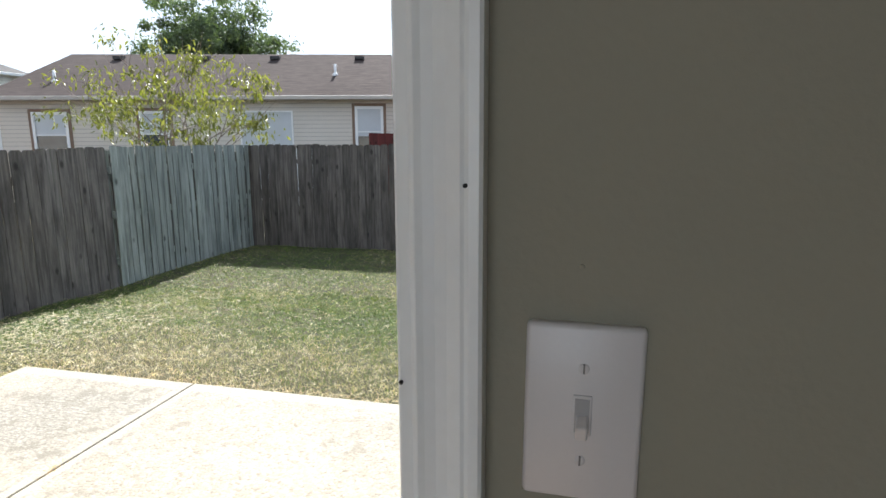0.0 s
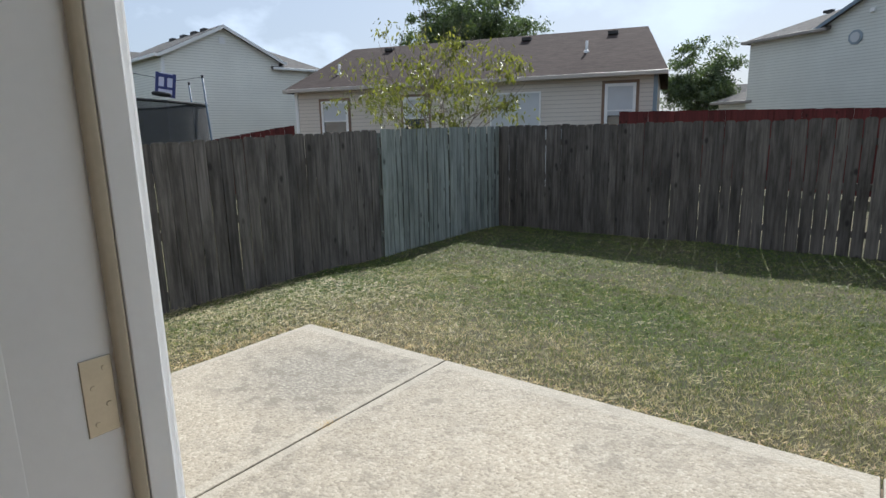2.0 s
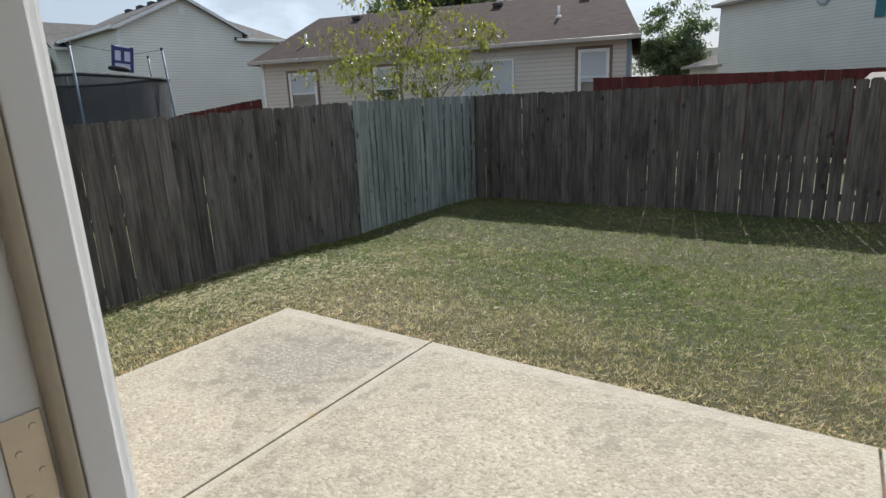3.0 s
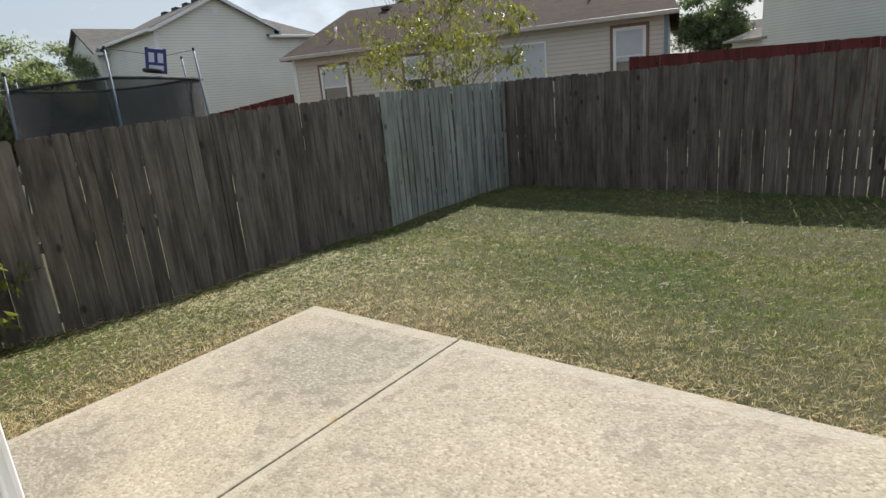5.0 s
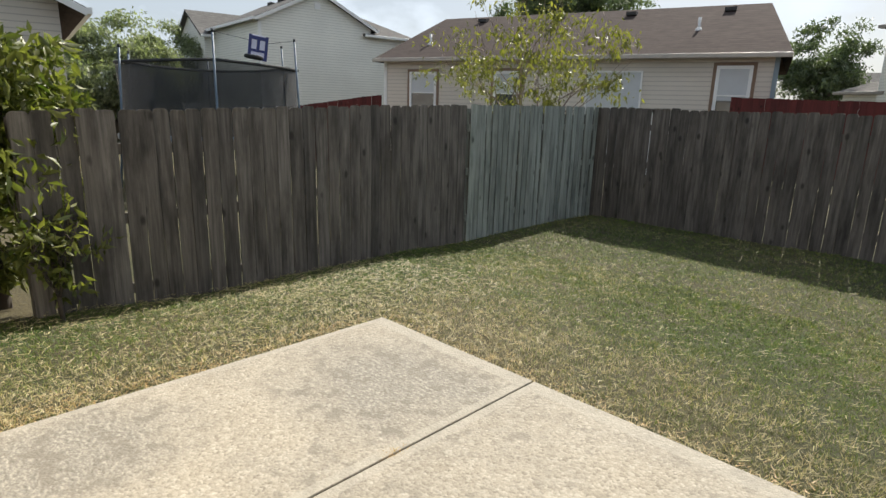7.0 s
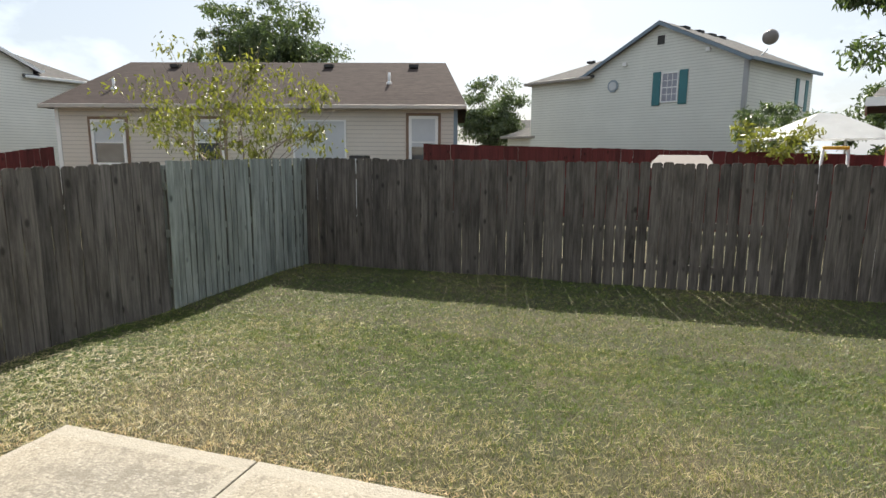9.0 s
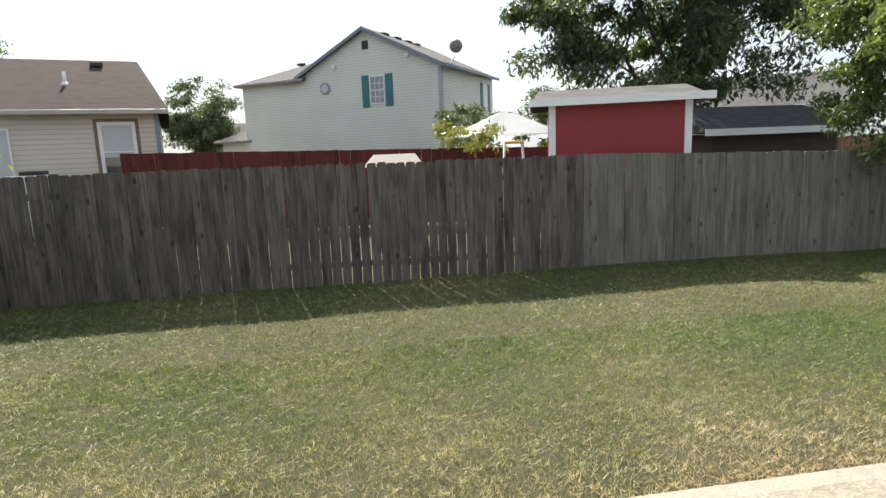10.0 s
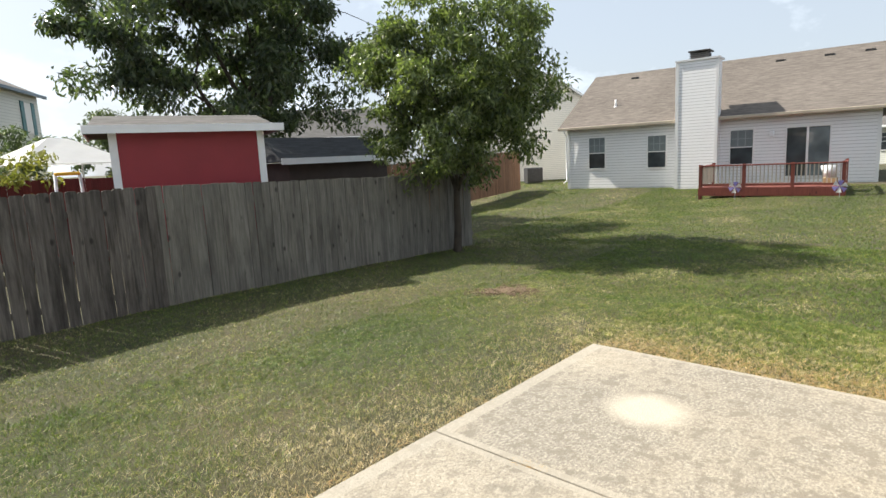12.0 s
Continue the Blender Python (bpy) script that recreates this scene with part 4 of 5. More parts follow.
M_DGLASS = glass("dark_window_glass", (0.055, 0.065, 0.07))
M_STOVE = paint("grey_black_louvre", (0.09, 0.085, 0.08), 0.6, 0.1)
M_BARS = paint("grey_glazing_bars", (0.3, 0.32, 0.33), 0.5, 0.05)
M_CURTAIN = paint("grey_blue_curtain", (0.16, 0.19, 0.2), 0.4, 0.15)
for x, w, z, h in ((1.05, 0.86, 0.85, 1.5), (3.78, 0.87, 0.82, 1.47), (7.12, 0.92, 0.85, 1.45)):
    add_window(hd, x, z, w, h, blind=0.5, mat_glass=M_DGLASS, name="window_frame", grid=(3, 2, 0.5, M_BARS), blind_mat=M_CURTAIN)
sd = add_window(hd, 9.12, 0.33, 1.5, 1.95, blind=0.0, sash=False, mat_glass=M_DGLASS, name="sliding_door")
part("door_stile", boxed(9.82, 9.9, -0.05, 0.0, 0.33, 2.26), M_FRAME, sd)
part("sliding_pane", boxed(9.9, 10.56, -0.03, -0.012, 0.4, 2.2), glass("grey_pane", (0.14, 0.17, 0.18)), sd)
ch = part("chimney", boxed(5.15, 6.78, -0.62, 0.0, -0.3, 5.14), S_BRIGHT, hd, "tall white sided chimney")
for x in (5.15, 6.68):
    part("chimney_corner", boxed(x - 0.012, x + 0.112, -0.635, -0.5, -0.3, 5.1), M_FRAME, ch)
part("chimney_crown", boxed(5.11, 6.82, -0.66, 0.3, 5.14, 5.21), M_PIPE, ch)
flue = part("flue_cap", boxed(5.66, 6.34, -0.45, 0.15, 5.21, 5.47, bevel=0.02), M_VENT, ch, "black metal flue cap")
part("cap_lid", boxed(5.58, 6.42, -0.53, 0.23, 5.5, 5.55, bevel=0.012), M_VENT, flue)
for k in range(3):
    part("cap_louvre", boxed(5.63, 6.37, -0.475, -0.452, 5.26 + k * 0.075, 5.3 + k * 0.075), M_STOVE, flue)
for x in (2.0, 4.7, 8.4, 10.2, 11.6):
    roof_vent(rf, x, 3.9, 5.18)
vent_pipe(rf, 1.9, 1.3, 3.72)
for x in (0.0, LD - 0.1):
    part("corner_board", boxed(x - 0.01, x + 0.11, -0.025, 0.1, 0.0, 2.8), M_FRAME, hd)
bm = bmesh.new()
tube(bm, [(-0.02, -0.36, 2.72), (-0.02, -0.1, 2.5), (-0.02, -0.06, 0.35), (-0.08, -0.3, 0.24)], 0.04, 8)
part("downspout", bm, M_FRAME, hd, "white downspout", True)
# deck
M_DECK = wood_mat("red_stained_deck", (0.14, 0.035, 0.026), (0.26, 0.07, 0.05), 0.25, 0.4)
M_SPINDLE = paint("pale_balusters", (0.5, 0.44, 0.36), 0.7, 0.1)
deck = thing("deck", "red stained timber deck with balustrade behind the white house", "deck", line_frame((22.5, 9.32), (22.98, 4.93), -0.18))
LK = 4.42
part("fascia_board", boxed(-0.02, LK + 0.02, -0.03, 0.02, 0.08, 0.36), M_DECK, deck)
for k in range(17):
    part("deck_board", boxed(0.0, LK, 0.022 + k * 0.145, 0.022 + k * 0.145 + 0.138, 0.33, 0.37), M_DECK, deck)
for x in (0.05, LK / 3, 2 * LK / 3, LK - 0.05):
    part("post", boxed(x - 0.055, x + 0.055, -0.02, 0.09, -0.1, 1.2), M_DECK, deck)
for x in (0.05, LK - 0.05):
    part("back_post", boxed(x - 0.055, x + 0.055, 2.2, 2.31, -0.1, 1.2), M_DECK, deck)
    part("side_rail", boxed(x - 0.06, x + 0.06, 0.09, 2.2, 1.1, 1.15), M_DECK, deck)
    for k in range(14):
        part("baluster", boxed(x - 0.018, x + 0.018, 0.2 + k * 0.145, 0.236 + k * 0.145, 0.45, 1.1), M_SPINDLE, deck)
part("top_rail", boxed(0.0, LK, -0.03, 0.1, 1.13, 1.175, bevel=0.01), M_DECK, deck)
part("lower_rail", boxed(0.1, LK - 0.1, 0.01, 0.06, 0.43, 0.5), M_DECK, deck)
for k in range(35):
    x = 0.16 + k * (LK - 0.3) / 34
    part("baluster", boxed(x - 0.018, x + 0.018, 0.018, 0.054, 0.5, 1.13), M_SPINDLE, deck)

# house behind the trees and the far cream house
S_CREAM = siding("cream_siding", (0.82, 0.78, 0.68), 0.12)
he = thing("cream_house", "cream sided house with a gable beyond the brown fence", "house", line_frame((29.7, 24.5), (35.7, 19.7)))
gable_block(he, 0.0, 7.7, 8.0, 0.0, 4.2, 6.6, S_CREAM, R_TAN, "y", 0.25, trim=M_FRAME)
hf = thing("far_white_house", "white two-storey house behind the large tree", "house", line_frame((15.0, 32.0), (25.0, 27.0)))
gable_block(hf, 0.0, 11.2, 8.0, -0.3, 3.2, 5.0, S_WHITE, R_GREY, "x", 0.3, trim=M_FRAME)
add_window(hf, 4.4, 2.2, 0.9, 0.7, blind=0.0, name="window_frame")
hl = thing("left_house", "tan sided house corner with a wide eave beside the shrub", "house", line_frame((-15.6, -2.75), (-14.25, 5.0)))
gable_block(hl, 0.0, 8.0, 9.0, -0.3, 3.3, 5.2, S_TAN, R_BROWN, "y", 0.45, trim=M_FRAME)
hr = thing("far_grey_house", "small grey house far beyond the lawn", "house", line_frame((44.0, 7.1), (42.0, -6.9)))
gable_block(hr, 0.0, 14.0, 8.0, 0.0, 2.4, 4.4, S_GREY, R_GREY, "x", 0.3, trim=M_FRAME)
for x in (1.0, 3.2):
    add_window(hr, x, 0.9, 0.9, 1.1, blind=0.0, mat_glass=M_DGLASS, name="window_frame", grid=(3, 2, 0.5))
# backdrop rows of low roofs at the horizon
fr = thing("distant_house", "distant low house beyond the gardens", "house", line_frame((-12.0, 52.0), (6.0, 55.0)))
gable_block(fr, 0.0, 18.0, 9.0, -0.3, 2.7, 4.6, S_WHITE, R_GREY, "x", 0.3, trim=M_FRAME)

# ---- sheds ----
M_RED = paint("red_shed_boards", (0.235, 0.02, 0.03), 0.6, 0.1, 1.5, 30, 0.15)
M_SHEDTRIM = paint("white_shed_trim", (0.72, 0.74, 0.76), 0.55, 0.06)
shed = thing("red_shed", "red garden shed with white trim and a grey roof", "shed", pose(3.88, 12.25, -0.25, 0, 0, -18.3))
part("wall", boxed(0.0, 2.42, 0.0, 2.4, 0.0, 2.64), M_RED, shed)
for x in (-0.02, 2.32):
    part("corner_trim", boxed(x, x + 0.12, -0.025, 0.1, 0.0, 2.64), M_SHEDTRIM, shed)
bm = bmesh.new()
pr = [(-0.34, -0.22, 2.66), (2.74, -0.22, 2.66), (2.6, 1.2, 3.0), (-0.2, 1.2, 3.0), (-0.34, 2.6, 2.66), (2.74, 2.6, 2.66)]
vs = [bm.verts.new(p) for p in pr]
for q in ((0, 1, 2, 3), (5, 4, 3, 2), (0, 3, 4), (1, 5, 2), (0, 4, 5, 1)):
    bm.faces.new([vs[k] for k in q])
bmesh.ops.recalc_face_normals(bm, faces=bm.faces)
part("roof", bm, R_GREY, shed)
part("fascia", boxed(-0.36, 2.76, -0.25, -0.222, 2.61, 2.74), M_SHEDTRIM, shed, "white fascia board")
part("side_fascia", boxed(2.74, 2.765, -0.22, 2.6, 2.61, 2.74), M_SHEDTRIM, shed)
part("side_fascia", boxed(-0.365, -0.34, -0.22, 2.6, 2.61, 2.74), M_SHEDTRIM, shed)
shed2 = thing("dark_shed", "low dark shed with a black roof behind the fence", "shed", pose(8.95, 15.0, -0.25))
part("wall", boxed(0.0, 3.4, 0.0, 2.4, 0.0, 2.05), paint("dark_brown_boards", (0.06, 0.045, 0.04), 0.8, 0.2), shed2)
bm = bmesh.new()
pr = [(-0.35, -0.25, 2.08), (3.75, -0.25, 2.08), (3.4, 1.2, 2.75), (0.0, 1.2, 2.75), (-0.35, 2.6, 2.08), (3.75, 2.6, 2.08)]
vs = [bm.verts.new(p) for p in pr]
for q in ((0, 1, 2, 3), (5, 4, 3, 2), (0, 3, 4), (1, 5, 2), (0, 4, 5, 1)):
    bm.faces.new([vs[k] for k in q])
bmesh.ops.recalc_face_normals(bm, faces=bm.faces)
part("roof", bm, shingles("black_shingles", (0.05, 0.052, 0.055)), shed2)
part("fascia", boxed(-0.37, 3.77, -0.28, -0.252, 2.0, 2.16), M_SHEDTRIM, shed2, "grey white fascia board")

# ---- trees and plants ----
M_BARK = paint("grey_brown_bark", (0.055, 0.045, 0.036), 0.95, 0.35, 4, 40, 0.8)
M_BARK_PALE = paint("pale_twigs", (0.24, 0.19, 0.16), 0.9, 0.25, 5, 40, 0.4)
M_LEAF = leaf_mat("green_leaves", (0.03, 0.052, 0.02), (0.205, 0.245, 0.105), 0.4, 0.3)
M_LEAF_DARK = leaf_mat("dark_green_leaves", (0.022, 0.04, 0.026), (0.11, 0.14, 0.075), 0.36, 0.3)
M_LEAF_YELLOW = leaf_mat("yellow_green_leaves", (0.07, 0.08, 0.02), (0.24, 0.225, 0.07), 0.4)
# farther trees: haze and backlight are painted into these two leaf colours
M_LEAF_HAZE = leaf_mat("painted_haze_leaves", (0.04, 0.062, 0.036), (0.13, 0.165, 0.085), 0.3)
M_LEAF_PALE = leaf_mat("painted_backlight_leaves", (0.12, 0.14, 0.105), (0.28, 0.3, 0.22), 0.45)
M_LEAF_SHRUB = leaf_mat("shrub_leaves", (0.04, 0.06, 0.014), (0.2, 0.205, 0.06), 0.4)


def leaves_mesh(name, centres, size, r, droop=0.35, slim=0.36):
    """One pointed, folded leaf at each centre: six corners, four triangles."""
    n = len(centres)
    d = r.normal(size=(n, 3))
    d[:, 2] -= droop * 2
    d /= np.linalg.norm(d, axis=1)[:, None]
    u = np.cross(d, r.normal(size=(n, 3)))
    u /= np.linalg.norm(u, axis=1)[:, None] + 1e-9
    w = np.cross(d, u)
    s = size * r.uniform(0.6, 1.3, (n, 1))
    a = centres
    mid = centres + d * s * 0.45
    tip = centres + d * s - w * s * 0.1
    l1, l2 = mid + u * s * slim * 0.5 + w * s * 0.1, mid - u * s * slim * 0.5 + w * s * 0.1
    v = np.stack([a, l1, tip, l2, mid], 1).reshape(-1, 3)
    b = np.arange(n)[:, None] * 5
    f = np.concatenate([b + np.array([[0, 1, 4]]), b + np.array([[1, 2, 4]]), b + np.array([[2, 3, 4]]), b + np.array([[3, 0, 4]])], 0)
    return mesh_np(name, v, f)


def grow(bm, p, d, length, radius, depth, r, tips, spread_=0.6, lift=0.1, kids=3):
    """A limb that bends and forks; the ends of the thin ones are kept."""
    pts, rad, q, dd = [p], [radius], Vector(p), Vector(d)
    n = 4
    for k in range(n):
        dd = (dd + Vector((r.normal() * 0.16, r.normal() * 0.16, r.normal() * 0.1 + lift * 0.4))).normalized()
        q = q + dd * (length / n)
        pts.append(q.copy())
        rad.append(radius * (1 - 0.5 * (k + 1) / n))
    tube(bm, pts, rad, 7 if radius > 0.04 else 5)
    if depth <= 2:
        tips.extend(pts[2:])
    if depth == 0:
        return
    for k in range(kids):
        at = pts[-1] if k == 0 else pts[2 + k % 3]
        nd = (dd + Vector((r.normal() * spread_, r.normal() * spread_, r.normal() * spread_ * 0.6 + lift))).normalized()
        grow(bm, at, nd, length * r.uniform(0.62, 0.85), max(rad[-1] * 0.8, 0.006), depth - 1, r, tips, spread_, lift, kids)


def tree(name, label, base, trunk_h, trunk_r, crown, leaf, leaf_size, count, seed, lean=(0, 0), forks=4, bark=None, group="", blobs=26, fill=0.55, limbs=True, droop=0.35, puff=(0.16, 0.36)):
    """crown: centre and half sizes. Leaves gather in many small clumps, uneven and with gaps between."""
    r = np.random.default_rng(seed)
    t = thing(name, label, "tree", pose(*base), group)
    bm, tips = bmesh.new(), []
    b = Vector((lean[0], lean[1], trunk_h))
    tube(bm, [(0, 0, -0.2), (0, 0, 0.05), b * 0.35 + Vector((0.03, 0, 0)), b * 0.7, b], [trunk_r * 1.5, trunk_r * 1.15, trunk_r, trunk_r * 0.9, trunk_r * 0.8], 10)
    cx, hx = np.array(crown[0]) - np.array(base), np.array(crown[1])
    for k in range(forks):
        a = 2 * math.pi * (k + 0.3 * r.random()) / forks
        to = Vector((cx[0] + hx[0] * 0.55 * math.cos(a), cx[1] + hx[1] * 0.55 * math.sin(a), cx[2] + hx[2] * r.uniform(-0.2, 0.5)))
        start = b * r.uniform(0.8, 1.0)
        way = to - start
        if limbs:
            grow(bm, start, way.normalized(), way.length * 0.6, trunk_r * 0.5, 2, r, tips, 0.55, 0.1, 3)
    part("trunk", bm, bark or M_BARK, t, "", True)
    # clumps
    cl = []
    while len(cl) < blobs:
        p = r.uniform(-1, 1, 3)
        q = np.linalg.norm(p)
        if 0.35 < q < 1.0 + 0.1 * r.random():
            cl.append(cx + p * hx)
    cl = np.array(cl)
    if len(tips) > 4 and limbs:
        tp = np.array([list(x) for x in tips])
        inside = (((tp - cx) / hx) ** 2).sum(1) < 1.25
        cl = np.concatenate([cl, tp[inside][:: max(1, len(tp) // 60)]])
    mean = hx.mean()
    rad = mean * r.uniform(*puff, len(cl))
    which = r.integers(0, len(cl), count)
    off = r.normal(size=(count, 3))
    off /= np.linalg.norm(off, axis=1)[:, None]
    off *= r.random((count, 1)) ** fill
    pts = cl[which] + off * rad[which][:, None] * np.array([1.15, 1.15, 0.75])
    o = obj("crown", leaves_mesh("crown", pts, leaf_size, r, droop), leaf, t)
    return t


tree("maple_tree", "leafy green tree beside the end of the fence", (10.05, 10.3, -0.33), 1.5, 0.085, ((10.4, 10.45, 3.4), (2.25, 2.0, 2.45)), M_LEAF, 0.13, 46000, 21, (0.12, 0.05), 7, blobs=120, puff=(0.1, 0.24), droop=0.6)
tree("shade_tree", "large dark green tree behind the red shed", (10.7, 19.6, -0.3), 2.6, 0.2, ((10.4, 20.0, 6.0), (4.8, 3.6, 4.4)), M_LEAF_DARK, 0.23, 52000, 22, (-0.2, 0), 6, blobs=130, puff=(0.08, 0.22), droop=0.6)
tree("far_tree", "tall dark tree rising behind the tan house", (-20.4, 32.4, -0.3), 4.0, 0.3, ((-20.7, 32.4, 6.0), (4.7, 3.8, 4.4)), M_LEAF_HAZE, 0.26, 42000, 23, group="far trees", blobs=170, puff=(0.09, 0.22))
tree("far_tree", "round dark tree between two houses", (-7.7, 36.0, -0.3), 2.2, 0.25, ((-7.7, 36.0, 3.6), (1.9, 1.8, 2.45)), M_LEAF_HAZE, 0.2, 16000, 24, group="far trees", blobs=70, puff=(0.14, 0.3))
young = tree("young_tree", "young yellow-green tree with bare pale branches behind the fence", (-7.25, 11.7, -0.3), 1.0, 0.06, ((-7.45, 11.8, 2.35), (2.5, 1.6, 1.4)), M_LEAF_YELLOW, 0.115, 4200, 25, (0.0, 0.0), 9, M_BARK_PALE, blobs=60, fill=0.8, droop=0.8, puff=(0.12, 0.24))
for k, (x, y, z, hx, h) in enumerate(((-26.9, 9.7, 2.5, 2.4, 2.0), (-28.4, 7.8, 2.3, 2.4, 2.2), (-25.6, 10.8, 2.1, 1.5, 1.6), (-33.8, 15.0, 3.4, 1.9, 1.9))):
    tree("far_tree", "pale green tree behind the trampoline, haze painted into its leaves", (x, y, -0.3), 1.2, 0.16, ((x, y, z), (hx, hx, h)), M_LEAF_PALE, 0.18, 18000, 30 + k, group="far trees", limbs=False, blobs=60)
for k, (x, y, z, s) in enumerate(((4.2, 21.5, 2.2, 1.2), (7.6, 22.5, 2.6, 1.3), (3.5, 17.3, 1.75, 1.1), (5.9, 17.6, 1.3, 0.7), (18.5, 34.0, 3.2, 2.0), (45.0, -2.0, 3.5, 2.5))):
    tree("garden_tree", "small leafy garden tree behind the fences", (x, y, -0.3), 0.8, 0.06, ((x, y, z), (s, s, s)), M_LEAF_YELLOW if s < 1.15 else M_LEAF_HAZE, 0.16 if s < 1.5 else 0.25, 1100 if s < 1.15 else 3500, 40 + k, group="garden trees", limbs=False, blobs=20)
tree("left_shrub", "tall leafy shrub crowding the end of the fence", (-5.75, 2.5, -0.3), 1.0, 0.05, ((-5.65, 2.55, 1.15), (0.62, 0.6, 1.15)), M_LEAF_SHRUB, 0.12, 10000, 60, (0, 0), 6, blobs=60, puff=(0.16, 0.34))
tree("fence_shrub", "low leafy sprigs growing out beside the fence", (-4.95, 2.75, -0.35), 0.35, 0.02, ((-4.95, 2.8, 0.4), (0.16, 0.36, 0.5)), M_LEAF_SHRUB, 0.1, 420, 61, (0, 0), 5, blobs=12)

# ---- lawn grass ----
def grass_mat():
    m, n, l, b = nodes_of("mown_grass_blades")
    out = n["Material Output"]
    rnd = n.new("ShaderNodeNewGeometry").outputs["Random Per Island"]
    co = n.new("ShaderNodeNewGeometry").outputs["Position"]
    patch = noise_node(n, l, co, 0.5, 4.0, 0.6)
    small = noise_node(n, l, co, 2.6, 4.0, 0.65)
    sep = n.new("ShaderNodeSeparateXYZ")
    l.new(co, sep.inputs[0])
    # a strip all along the patio is burnt dry
    away = math_node(n, l, "MAXIMUM", math_node(n, l, "SUBTRACT", sep.outputs[0], 5.06), math_node(n, l, "SUBTRACT", -3.0, sep.outputs[0]))
    away = math_node(n, l, "MAXIMUM", math_node(n, l, "MULTIPLY", away, 0.9), math_node(n, l, "SUBTRACT", sep.outputs[1], 4.35))
    near = n.new("ShaderNodeMapRange")
    near.inputs["From Min"].default_value, near.inputs["From Max"].default_value = 0.0, 1.5
    near.inputs["To Min"].default_value, near.inputs["To Max"].default_value = 0.4, 0.0
    l.new(away, near.inputs["Value"])
    dry = math_node(n, l, "ADD", math_node(n, l, "ADD", math_node(n, l, "MULTIPLY", patch, 1.0), math_node(n, l, "MULTIPLY", small, 0.42)), near.outputs[0])
    dry = math_node(n, l, "ADD", dry, math_node(n, l, "MULTIPLY", math_node(n, l, "SUBTRACT", rnd, 0.5), 0.55))
    side = n.new("ShaderNodeMapRange")
    side.inputs["From Min"].default_value, side.inputs["From Max"].default_value = 1.0, 8.0
    side.inputs["To Min"].default_value, side.inputs["To Max"].default_value = 0.0, -0.03
    l.new(sep.outputs[0], side.inputs["Value"])
    dry = math_node(n, l, "ADD", dry, side.outputs[0])
    # lush corner where the fences meet, and a greener band across the lawn
    for gx_, gy_, reach, depth in ((-4.5, 3.0, 1.5, 0.36), (-4.5, 5.4, 1.6, 0.2), (-3.9, 8.9, 1.1, 0.34), (-1.2, 6.9, 1.5, 0.12), (3.6, 6.2, 1.6, 0.14), (6.4, 4.9, 1.3, 0.1)):
        gd = n.new("ShaderNodeVectorMath")
        gd.operation = "DISTANCE"
        gd.inputs[1].default_value = (gx_, gy_, -0.25)
        l.new(co, gd.inputs[0])
        gr = n.new("ShaderNodeMapRange")
        gr.inputs["From Min"].default_value, gr.inputs["From Max"].default_value = 0.0, reach
        gr.inputs["To Min"].default_value, gr.inputs["To Max"].default_value = depth, 0.0
        l.new(gd.outputs["Value"], gr.inputs["Value"])
        dry = math_node(n, l, "SUBTRACT", dry, gr.outputs[0])
    col = ramp_node(n, l, dry, [(0.5, (0.07, 0.128, 0.014)), (0.78, (0.155, 0.205, 0.034)), (0.95, (0.27, 0.255, 0.085)), (1.08, (0.37, 0.305, 0.155)), (1.25, (0.52, 0.445, 0.28))])
    clump = noise_node(n, l, co, 13.0, 3.0, 0.6)
    col = mix_node(n, l, 1.0, col, ramp_node(n, l, clump, [(0.3, (0.42, 0.48, 0.42)), (0.5, (0.95, 0.97, 0.93)), (0.68, (1.65, 1.58, 1.45))]), "MULTIPLY")
    l.new(col, b.inputs["Base Color"])
    b.inputs["Roughness"].default_value = 0.5
    tr = n.new("ShaderNodeBsdfTranslucent")
    l.new(col, tr.inputs["Color"])
    ms = n.new("ShaderNodeMixShader")
    ms.inputs[0].default_value = 0.4
    l.new(b.outputs[0], ms.inputs[1])
    l.new(tr.outputs[0], ms.inputs[2])
    l.new(ms.outputs[0], out.inputs["Surface"])
    return m


def blades(n, x, y, h, w, r, lay=2.3):
    z = lawn_z(x, y)
    a = r.uniform(0, 2 * np.pi, n)
    ln = h * r.uniform(0.5, 1.3, n)
    bend = r.uniform(0.2, lay, n) * ln
    dx, dy = np.cos(a), np.sin(a)
    sx, sy = -dy * w * 0.5, dx * w * 0.5
    v = np.empty((n, 3, 3))
    v[:, 0] = np.stack([x - sx, y - sy, z - 0.004], 1)
    v[:, 1] = np.stack([x + sx, y + sy, z - 0.004], 1)
    v[:, 2] = np.stack([x + dx * bend, y + dy * bend, z + ln], 1)
    return v.reshape(-1, 3)


def on_patio(x, y):
    return (x > -2.99 + 0.02 * np.sin(9 * y)) & (x < 5.05) & (y < 4.335 + 0.02 * np.sin(7 * x) + 0.012 * np.sin(23 * x))


M_GRASS = grass_mat()
vs = []
